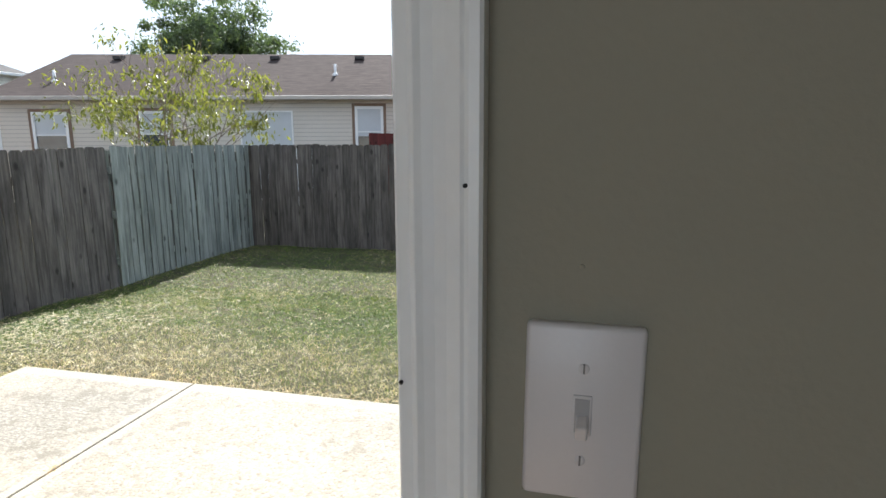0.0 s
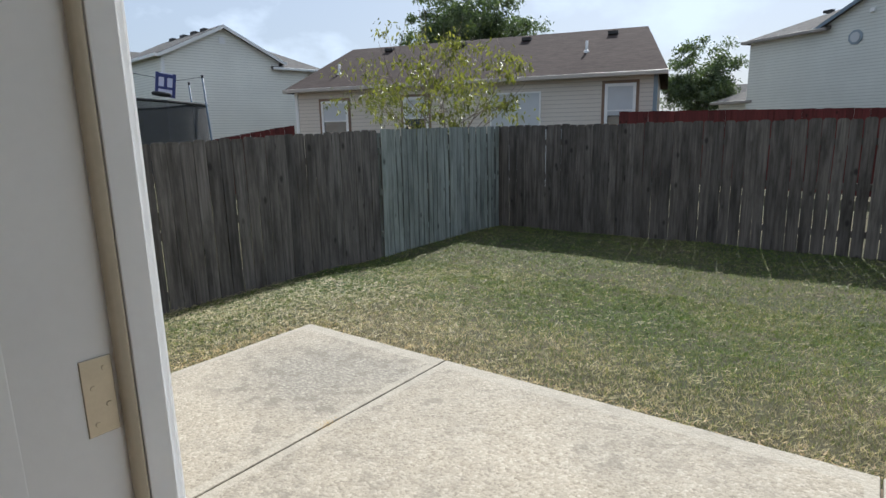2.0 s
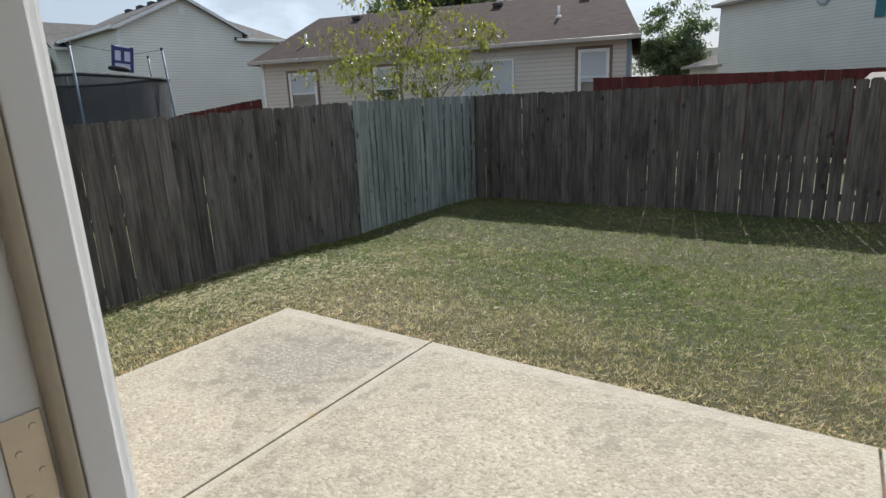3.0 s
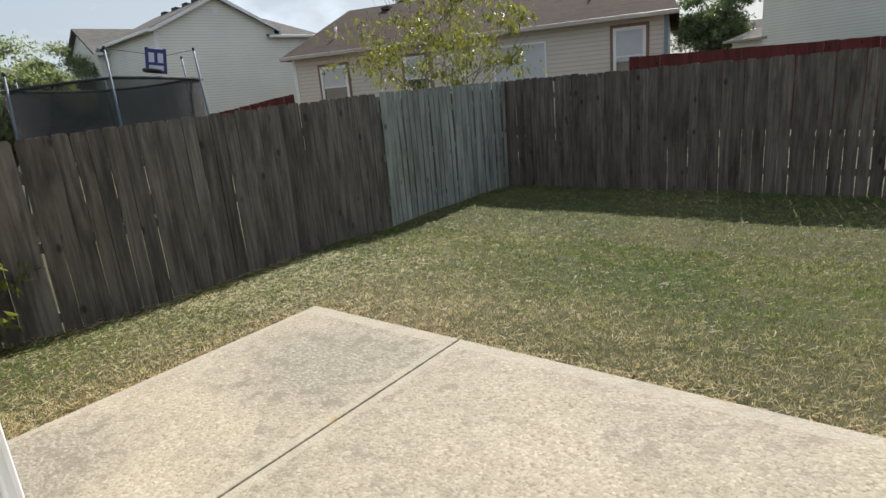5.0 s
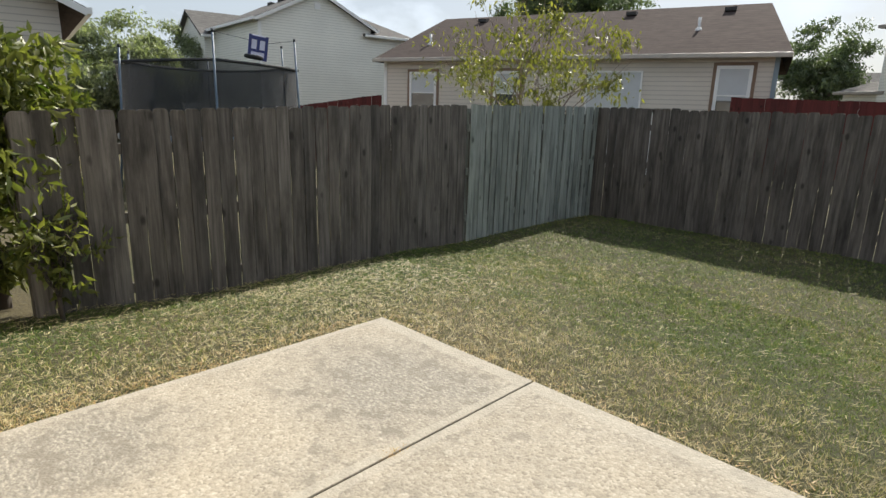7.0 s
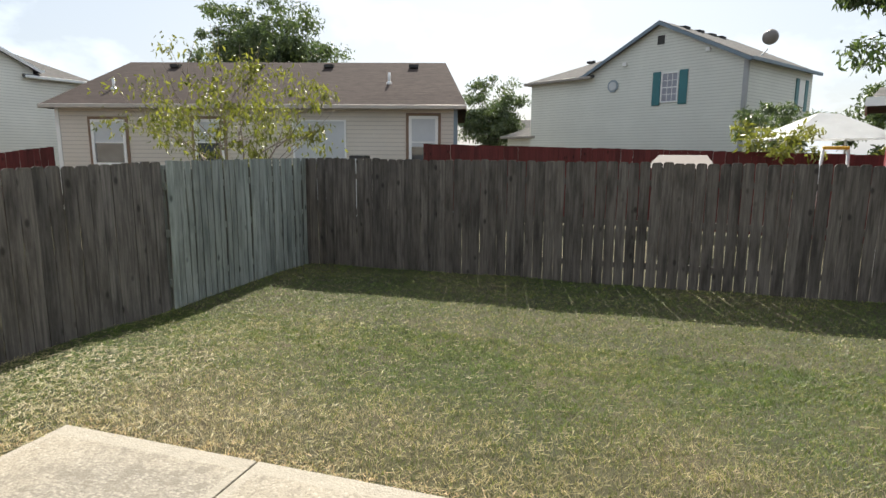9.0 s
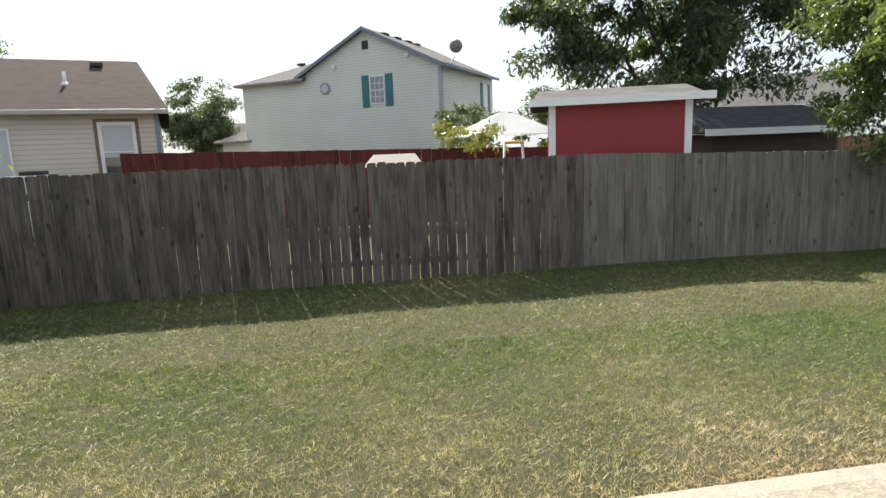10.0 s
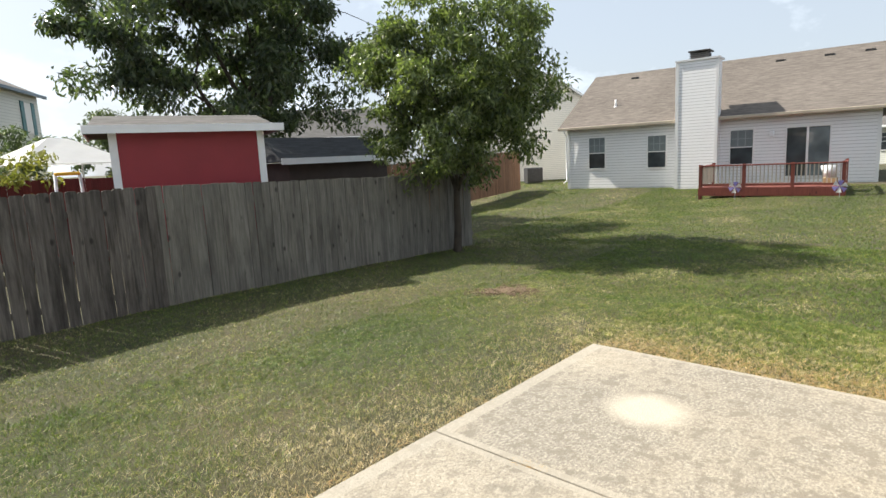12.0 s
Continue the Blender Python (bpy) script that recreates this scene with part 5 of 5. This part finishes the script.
for n, x0, x1, y0, y1, h, w in ((560000, -5.2, 7.5, 2.0, 7.6, 0.024, 0.0048), (220000, -5.2, 12.5, 6.6, 10.7, 0.027, 0.007), (170000, 7.3, 13.0, 1.9, 7.2, 0.026, 0.008), (80000, 5.0, 7.6, 1.9, 4.6, 0.025, 0.007), (170000, 12.0, 26.0, 1.9, 12.0, 0.03, 0.014), (70000, 11.0, 26.0, 8.0, 17.0, 0.035, 0.016), (60000, 12.0, 36.0, 14.5, 25.0, 0.04, 0.03)):
    x, y = rng.uniform(x0, x1, n), rng.uniform(y0, y1, n)
    tuft = np.sin(x * 31 + 3 * np.sin(y * 17)) * np.sin(y * 29 + 3 * np.sin(x * 19)) + 0.5 * np.sin(x * 11.3) * np.sin(y * 12.7)
    keep = ~on_patio(x, y) & (tuft + rng.uniform(-0.9, 0.9, n) > -0.45)
    x, y = x[keep], y[keep]
    vs.append(blades(len(x), x, y, h, w, rng))
allv = np.concatenate(vs)
tagged(obj("grass", mesh_np("grass", allv, np.arange(len(allv)).reshape(-1, 3)), M_GRASS), "short mown lawn grass, green with dry straw patches", "grass", kind="stuff")

# loose straw lying on the lawn
n = 26000
x, y = rng.uniform(-5.1, 9.0, n), 4.1 + 6.2 * rng.random(n) ** 1.6
x[: n // 6], y[: n // 6] = rng.uniform(-5.2, -3.0, n // 6), rng.uniform(2.0, 6.0, n // 6)
keep = ~on_patio(x, y)
x, y = x[keep], y[keep]
n = len(x)
a, ln, w = rng.uniform(0, np.pi, n), rng.uniform(0.02, 0.09, n), rng.uniform(0.001, 0.0026, n)
z = lawn_z(x, y) + rng.uniform(0.012, 0.04, n)
dx, dy = np.cos(a) * ln / 2, np.sin(a) * ln / 2
sx, sy = -np.sin(a) * w, np.cos(a) * w
tip = rng.normal(0, 0.008, n)
v = np.stack([np.stack([x - dx, y - dy, z], 1), np.stack([x + dx - sx, y + dy - sy, z + tip], 1), np.stack([x + dx + sx, y + dy + sy, z + tip + 0.002], 1)], 1).reshape(-1, 3)
M_CLIP = leaf_mat("pale_straw", (0.26, 0.22, 0.11), (0.52, 0.45, 0.27), 0.3, 0.5)
tagged(obj("straw", mesh_np("straw", v, np.arange(len(v)).reshape(-1, 3)), M_CLIP), "pale straw clippings scattered on the lawn", "straw", kind="stuff")

# short pale clippings that catch the light
n = 26000
x, y = rng.uniform(-4.8, 12.0, n), 4.5 + 4.6 * rng.random(n)
bare = np.sin(x * 1.9 + 1.3 * np.sin(y * 1.1)) + np.sin(y * 2.3 + x * 0.4) + rng.normal(0, 0.7, n)
x, y = x[bare > -0.2], y[bare > -0.2]
n = len(x)
a, ln, w = rng.uniform(0, np.pi, n), rng.uniform(0.005, 0.014, n), rng.uniform(0.0009, 0.002, n)
z = lawn_z(x, y) + rng.uniform(0.018, 0.034, n)
dx, dy, sx, sy = np.cos(a) * ln, np.sin(a) * ln, -np.sin(a) * w, np.cos(a) * w
lift = rng.normal(0, 0.006, n)
v = np.stack([np.stack([x - dx, y - dy, z - lift], 1), np.stack([x + sx, y + sy, z], 1), np.stack([x + dx, y + dy, z + lift], 1), np.stack([x - sx, y - sy, z], 1)], 1).reshape(-1, 3)
M_FLECK = leaf_mat("pale_green_clippings", (0.14, 0.17, 0.07), (0.38, 0.39, 0.26), 0.3, 0.6)
tagged(obj("clippings", mesh_np("clippings", v, np.arange(len(v)).reshape(-1, 4)), M_FLECK), "short pale green clippings strewn over the lawn", "grass clippings", kind="stuff")

# burnt orange fringe along the edges of the patio
n = 5000
side = rng.random(n)
x = np.where(side < 0.66, 5.06 + np.abs(rng.normal(0, 0.32, n)), np.where(side < 0.8, -3.0 - np.abs(rng.normal(0, 0.13, n)), rng.uniform(-3.0, 5.2, n)))
y = np.where(side < 0.8, rng.uniform(1.95, 4.3, n), 4.35 + np.abs(rng.normal(0, 0.08, n)))
a, ln, w = rng.uniform(0, 2 * np.pi, n), rng.uniform(0.02, 0.06, n), rng.uniform(0.0015, 0.004, n)
z = lawn_z(x, y) + rng.uniform(0.008, 0.035, n)
dx, dy, sx, sy = np.cos(a) * ln, np.sin(a) * ln, -np.sin(a) * w, np.cos(a) * w
v = np.stack([np.stack([x - sx, y - sy, z], 1), np.stack([x + sx, y + sy, z], 1), np.stack([x + dx, y + dy, z + rng.uniform(0, 0.015, n)], 1)], 1).reshape(-1, 3)
keep = np.repeat(~on_patio(x, y), 3)
v = v[keep]
M_FRINGE = leaf_mat("burnt_orange_grass", (0.25, 0.15, 0.06), (0.5, 0.35, 0.18), 0.3, 0.6)
tagged(obj("dry_fringe", mesh_np("dry_fringe", v, np.arange(len(v)).reshape(-1, 3)), M_FRINGE), "burnt orange dry grass along the patio edge", "dry grass", kind="stuff")

# ---- things beyond the fences ----
M_NET = paint("black_trampoline_net", (0.025, 0.027, 0.03), 0.85, 0.15, 3, 80, 0.2)
M_BLUEPOLE = paint("blue_padded_pole", (0.1, 0.145, 0.2), 0.55, 0.12)
M_STEEL = paint("galvanised_steel", (0.4, 0.42, 0.44), 0.4, 0.1, 8, 90, 0.05, metal=0.8)


def net_material():
    m, n, l, b = nodes_of("fine_black_mesh")
    b.inputs["Base Color"].default_value = (0.03, 0.032, 0.036, 1)
    b.inputs["Roughness"].default_value = 0.8
    co = n.new("ShaderNodeTexCoord").outputs["Object"]
    f = noise_node(n, l, co, 1.2, 3.0)
    l.new(ramp_node(n, l, f, [(0.3, (0.66, 0.66, 0.66)), (0.7, (0.8, 0.8, 0.8))]), b.inputs["Alpha"])
    return m


M_MESH = net_material()
TC = Vector((-12.69, 7.5, -0.3))
tramp = thing("trampoline", "round trampoline with a black safety net and blue poles", "trampoline", pose(*TC, 0, 0, -22))
TR, N = 1.82, 48
bm = bmesh.new()
rows_ = []
for z, rr in ((1.0, 0.96), (1.6, 0.985), (2.1, 0.99), (2.52, 1.0)):
    rows_.append([bm.verts.new((TR * rr * math.cos(2 * math.pi * k / N), TR * rr * math.sin(2 * math.pi * k / N), z + (0.07 * abs(math.sin(3 * math.pi * k / N)) * -1 if z > 2.3 else 0))) for k in range(N)])
for a, b_ in zip(rows_, rows_[1:]):
    for k in range(N):
        bm.faces.new((a[k], a[(k + 1) % N], b_[(k + 1) % N], b_[k]))
part("safety_net", bm, M_MESH, tramp, "sagging black mesh net", True)
for nm, z, r_, mt, sag in (("top_band", 2.52, 0.03, M_NET, 0.07), ("frame_ring", 0.95, 0.05, M_STEEL, 0.0), ("spring_pad", 1.0, 0.09, M_BLUEPOLE, 0.0)):
    bm = bmesh.new()
    pts = [(TR * math.cos(2 * math.pi * k / N), TR * math.sin(2 * math.pi * k / N), z - sag * abs(math.sin(3 * math.pi * k / N))) for k in range(N + 1)]
    tube(bm, pts, r_, 8)
    part(nm, bm, mt, tramp, "", True)
bm = bmesh.new()
bmesh.ops.create_cone(bm, cap_ends=True, segments=N, radius1=TR - 0.1, radius2=TR - 0.1, depth=0.02, matrix=Matrix.Translation((0, 0, 0.97)))
part("jumping_mat", bm, M_NET, tramp)
for k in range(6):
    a = 2 * math.pi * k / 6
    cx_, cy_ = (TR + 0.07) * math.cos(a), (TR + 0.07) * math.sin(a)
    tall = 3.02 if k in (0, 1, 2) else 2.72
    bm = bmesh.new()
    tube(bm, [(cx_ * 1.12, cy_ * 1.12, 0.02), (cx_ * 1.04, cy_ * 1.04, 1.4), (cx_, cy_, tall)], 0.021, 8)
    pole = part("net_pole", bm, M_BLUEPOLE, tramp, "blue foam sleeved pole", True)
    bm = bmesh.new()
    tube(bm, [(cx_, cy_, tall - 0.02), (cx_, cy_, tall + 0.04)], 0.025, 8)
    part("cap", bm, M_NET, pole, "dark plastic cap", True)
# backboard slung on a line between two tall poles
tw = pose(*TC, 0, 0, -22)
e0 = tw @ Vector(((TR + 0.07), 0, 3.02))
e1 = tw @ Vector(((TR + 0.07) * math.cos(math.pi / 3), (TR + 0.07) * math.sin(math.pi / 3), 3.02))
hc = e0.lerp(e1, 0.52) - Vector((0, 0, 0.2))
hoop = thing("basketball_hoop", "small blue and white backboard with a black hoop", "basketball hoop", pose(hc.x, hc.y, hc.z, 0, 8, 75))
part("backboard", boxed(-0.19, 0.19, -0.012, 0.012, -0.25, 0.22, bevel=0.01), paint("white_backboard", (0.62, 0.62, 0.76), 0.4, 0.05), hoop)
for q in ((-0.19, -0.13, -0.25, 0.22), (0.13, 0.19, -0.25, 0.22), (-0.13, 0.13, 0.13, 0.2), (-0.13, 0.13, -0.1, -0.05), (-0.03, 0.03, -0.05, 0.13), (-0.13, 0.13, -0.25, -0.2)):
    part("stripe", boxed(q[0], q[1], -0.017, -0.0125, q[2], q[3]), paint("dark_blue_print", (0.03, 0.04, 0.16), 0.5, 0.1), hoop)
bm = bmesh.new()
tube(bm, [(-0.1 + 0.15 * math.cos(2 * math.pi * k / 20), -0.17 + 0.15 * math.sin(2 * math.pi * k / 20), -0.22) for k in range(21)], 0.035, 8)
part("ring", bm, M_NET, hoop, "black padded ring", True)
inv = hoop.matrix_world.inverted()
bm = bmesh.new()
tube(bm, [inv @ e0, Vector((-0.19, 0, 0.1)), Vector((0.19, 0, 0.1)), inv @ e1], 0.006, 6)
part("line", bm, M_NET, hoop, "thin slack line")

# white garden canopy
can = thing("garden_canopy", "white peaked garden canopy on thin posts", "canopy", pose(4.9, 19.8, -0.3, 0, 0, 8))
bm = bmesh.new()
pk = [bm.verts.new((0, 0, 3.05)), bm.verts.new((0.5, 0, 3.02))]
cr = [bm.verts.new(p) for p in ((-1.3, -1.4, 2.35), (1.4, -1.4, 2.35), (1.4, 1.4, 2.35), (-1.3, 1.4, 2.35))]
for q in ((cr[0], cr[1], pk[1], pk[0]), (cr[2], cr[3], pk[0], pk[1]), (cr[1], cr[2], pk[1]), (cr[3], cr[0], pk[0])):
    bm.faces.new(q)
bmesh.ops.solidify(bm, geom=bm.faces[:], thickness=0.015)
part("roof_cloth", bm, paint("white_canvas", (0.78, 0.79, 0.8), 0.7, 0.05), can)
for x, y in ((-1.25, -1.35), (1.35, -1.35), (1.35, 1.35), (-1.25, 1.35)):
    bm = bmesh.new()
    tube(bm, [(x, y, 0), (x, y, 2.4)], 0.03, 8)
    part("post", bm, M_FRAME, can)
# yellow climbing frame
toy = thing("play_frame", "yellow topped white plastic play frame", "play frame", pose(3.62, 13.75, -0.12))
M_YEL = paint("yellow_plastic", (0.75, 0.45, 0.05), 0.45, 0.08)
part("top_bar", boxed(-0.2, 0.2, -0.05, 0.05, 1.86, 1.92, bevel=0.02), M_YEL, toy, "yellow plastic bar")
for x in (-0.19, 0.19):
    bm = bmesh.new()
    tube(bm, [(x * 1.5, 0.0, 0.0), (x, 0.0, 1.88)], 0.03, 8)
    part("leg", bm, M_FRAME, toy, "", True)
M_SHED2 = paint("dark_plank_wall", (0.08, 0.06, 0.05), 0.8, 0.2)
# playhouse roof just over the fence
ph = thing("playhouse", "small playhouse with a pale shingled roof behind the fence", "playhouse", pose(0.6, 13.5, -0.24, 0, 0, -4))
part("wall", boxed(0.06, 0.95, 0.05, 0.9, 0.0, 1.62), M_SHED2, ph)
bm = bmesh.new()
vs = [bm.verts.new(p) for p in ((-0.1, -0.1, 1.63), (1.1, -0.1, 1.63), (0.95, 0.45, 1.87), (0.1, 0.45, 1.87), (-0.1, 1.0, 1.63), (1.1, 1.0, 1.63))]
for q in ((0, 1, 2, 3), (5, 4, 3, 2), (0, 3, 4), (1, 5, 2), (0, 4, 5, 1)):
    bm.faces.new([vs[k] for k in q])
bmesh.ops.recalc_face_normals(bm, faces=bm.faces)
part("roof", bm, paint("pale_pink_roof", (0.2, 0.172, 0.155), 0.8, 0.1), ph)
# air conditioner by the cream house
ac = thing("air_conditioner", "grey outdoor air conditioner beside the cream house", "air conditioner", pose(28.7, 20.6, 0.08, 0, 0, -40))
part("cabinet", boxed(-0.45, 0.45, -0.4, 0.4, 0.0, 0.85, bevel=0.03), paint("dark_grey_metal", (0.035, 0.035, 0.038), 0.5, 0.15), ac)
for k in range(8):
    part("louvre", boxed(-0.42, 0.42, -0.42, -0.402, 0.08 + k * 0.09, 0.12 + k * 0.09), M_VENT, ac)
# pinwheels, lamp and grill by the deck
for x, y in ((22.2, 8.0), (22.5, 5.0)):
    pw = thing("pinwheel", "white and violet garden pinwheel on a thin stake", "pinwheel", pose(x, y, -0.12, 0, 0, -84), "pinwheels")
    bm = bmesh.new()
    tube(bm, [(0, 0, -0.3), (0, 0, 0.35)], 0.012, 6)
    part("stake", bm, M_STEEL, pw)
    for k in range(6):
        bm = bmesh.new()
        a = 2 * math.pi * k / 6
        c0, c1, c2 = Vector((0, -0.03, 0.35)), Vector((0.22 * math.cos(a), -0.03, 0.35 + 0.22 * math.sin(a))), Vector((0.2 * math.cos(a + 0.8), -0.07, 0.35 + 0.2 * math.sin(a + 0.8)))
        f = bm.faces.new([bm.verts.new(c) for c in (c0, c1, c2)])
        bmesh.ops.solidify(bm, geom=[f], thickness=0.006)
        part("vane", bm, paint("violet_foil", (0.3, 0.28, 0.6), 0.3, 0.1) if k % 2 else M_FRAME, pw)
lamp = thing("wall_lamp", "small grey outdoor wall lamp beside the sliding door", "lamp", pose(26.38, 7.86, 2.08, 0, 0, -84))
part("bracket", boxed(-0.06, 0.06, -0.05, 0.0, -0.1, 0.1, bevel=0.01), M_STEEL, lamp)
part("lantern", boxed(-0.07, 0.07, -0.19, -0.052, -0.14, 0.08, bevel=0.02), M_SHEDTRIM, lamp)
pot = thing("flower_pot", "white planter on a stand on the deck", "planter", pose(24.0, 5.5, 0.19))
bm = bmesh.new()
bmesh.ops.create_cone(bm, cap_ends=True, segments=16, radius1=0.2, radius2=0.29, depth=0.4, matrix=Matrix.Translation((0, 0, 0.45)))
part("tub", bm, M_SHEDTRIM, pot, "", True)
part("stand", boxed(-0.2, 0.2, -0.2, 0.2, 0.0, 0.25, bevel=0.02), paint("tan_stand", (0.4, 0.28, 0.15), 0.7), pot)
bin_ = thing("blue_bin", "dark blue wheeled bin beyond the neighbour's house", "bin", pose(29.5, 3.45, 0.1))
part("body", boxed(-0.3, 0.3, -0.33, 0.33, 0.0, 1.0, bevel=0.05), paint("navy_plastic", (0.015, 0.03, 0.09), 0.4, 0.1), bin_)
part("lid", boxed(-0.33, 0.33, -0.36, 0.36, 1.002, 1.07, bevel=0.02), paint("navy_lid", (0.02, 0.035, 0.1), 0.4, 0.1), bin_)
# bare soil in the lawn: crumbs and clods thrown over the grass
r2 = np.random.default_rng(4)
n_ = 900
a, q = r2.uniform(0, 2 * np.pi, n_), r2.random(n_) ** 0.7
wide = 1 + 0.35 * np.sin(3 * a + 1) + 0.2 * np.sin(5 * a)
px_, py_ = 7.1 + 0.42 * q * wide * np.cos(a), 6.82 + 0.6 * q * wide * np.sin(a)
size = r2.uniform(0.008, 0.032, n_) * (1.15 - 0.6 * q)
corner = np.array([[1, 0, 0], [-0.5, 0.87, 0], [-0.5, -0.87, 0], [0, 0, 0.8], [0, 0, -0.6]])
v = corner[None] * size[:, None, None] * r2.uniform(0.6, 1.4, (n_, 5, 3)) + np.stack([px_, py_, lawn_z(px_, py_) + 0.012 * (1 - q) + 0.012], 1)[:, None]
tri = np.array([[0, 1, 3], [1, 2, 3], [2, 0, 3], [1, 0, 4], [2, 1, 4], [0, 2, 4]])
f = (np.arange(n_)[:, None, None] * 5 + tri[None]).reshape(-1, 3)
tagged(obj("soil_patch", mesh_np("soil_patch", v.reshape(-1, 3), f), paint("crumbly_brown_soil", (0.13, 0.09, 0.056), 0.95, 0.35, 9, 60, 0.8)), "patch of crumbly brown soil scattered on the lawn", "soil", kind="stuff")
# dry tufts in the patio joints
M_STRAW = leaf_mat("orange_straw", (0.3, 0.17, 0.05), (0.5, 0.34, 0.14), 0.2)
for x, y, n_ in ((2.955, 3.64, 60), (-1.64, 3.31, 25)):
    r2 = np.random.default_rng(int(x * 10) + 50)
    px_, py_ = x + r2.normal(0, 0.02, n_), y + r2.normal(0, 0.05, n_)
    a = r2.uniform(0, 6.28, n_)
    ln = r2.uniform(0.02, 0.07, n_)
    v = np.stack([np.stack([px_, py_, np.full(n_, -0.012)], 1), np.stack([px_ + 0.004, py_ + 0.003, np.full(n_, -0.012)], 1), np.stack([px_ + ln * np.cos(a), py_ + ln * np.sin(a), r2.uniform(0.004, 0.02, n_)], 1)], 1).reshape(-1, 3)
    tagged(obj("dry_tuft", mesh_np("dry_tuft", v, np.arange(3 * n_).reshape(-1, 3)), M_STRAW), "dry orange grass tuft in the patio joint", "dry grass", kind="stuff")
# tufts and clutter in front of the tan house
box_ = thing("garden_box", "white plastic box with a black lid behind the fence", "box", pose(-7.6, 17.7, -0.3, 0, 0, 13))
part("body", boxed(-0.45, 0.45, -0.3, 0.3, 0.0, 1.75, bevel=0.02), M_SHEDTRIM, box_)
part("lid", boxed(-0.1, 0.4, -0.3, 0.3, 1.752, 1.85, bevel=0.02), M_VENT, box_)
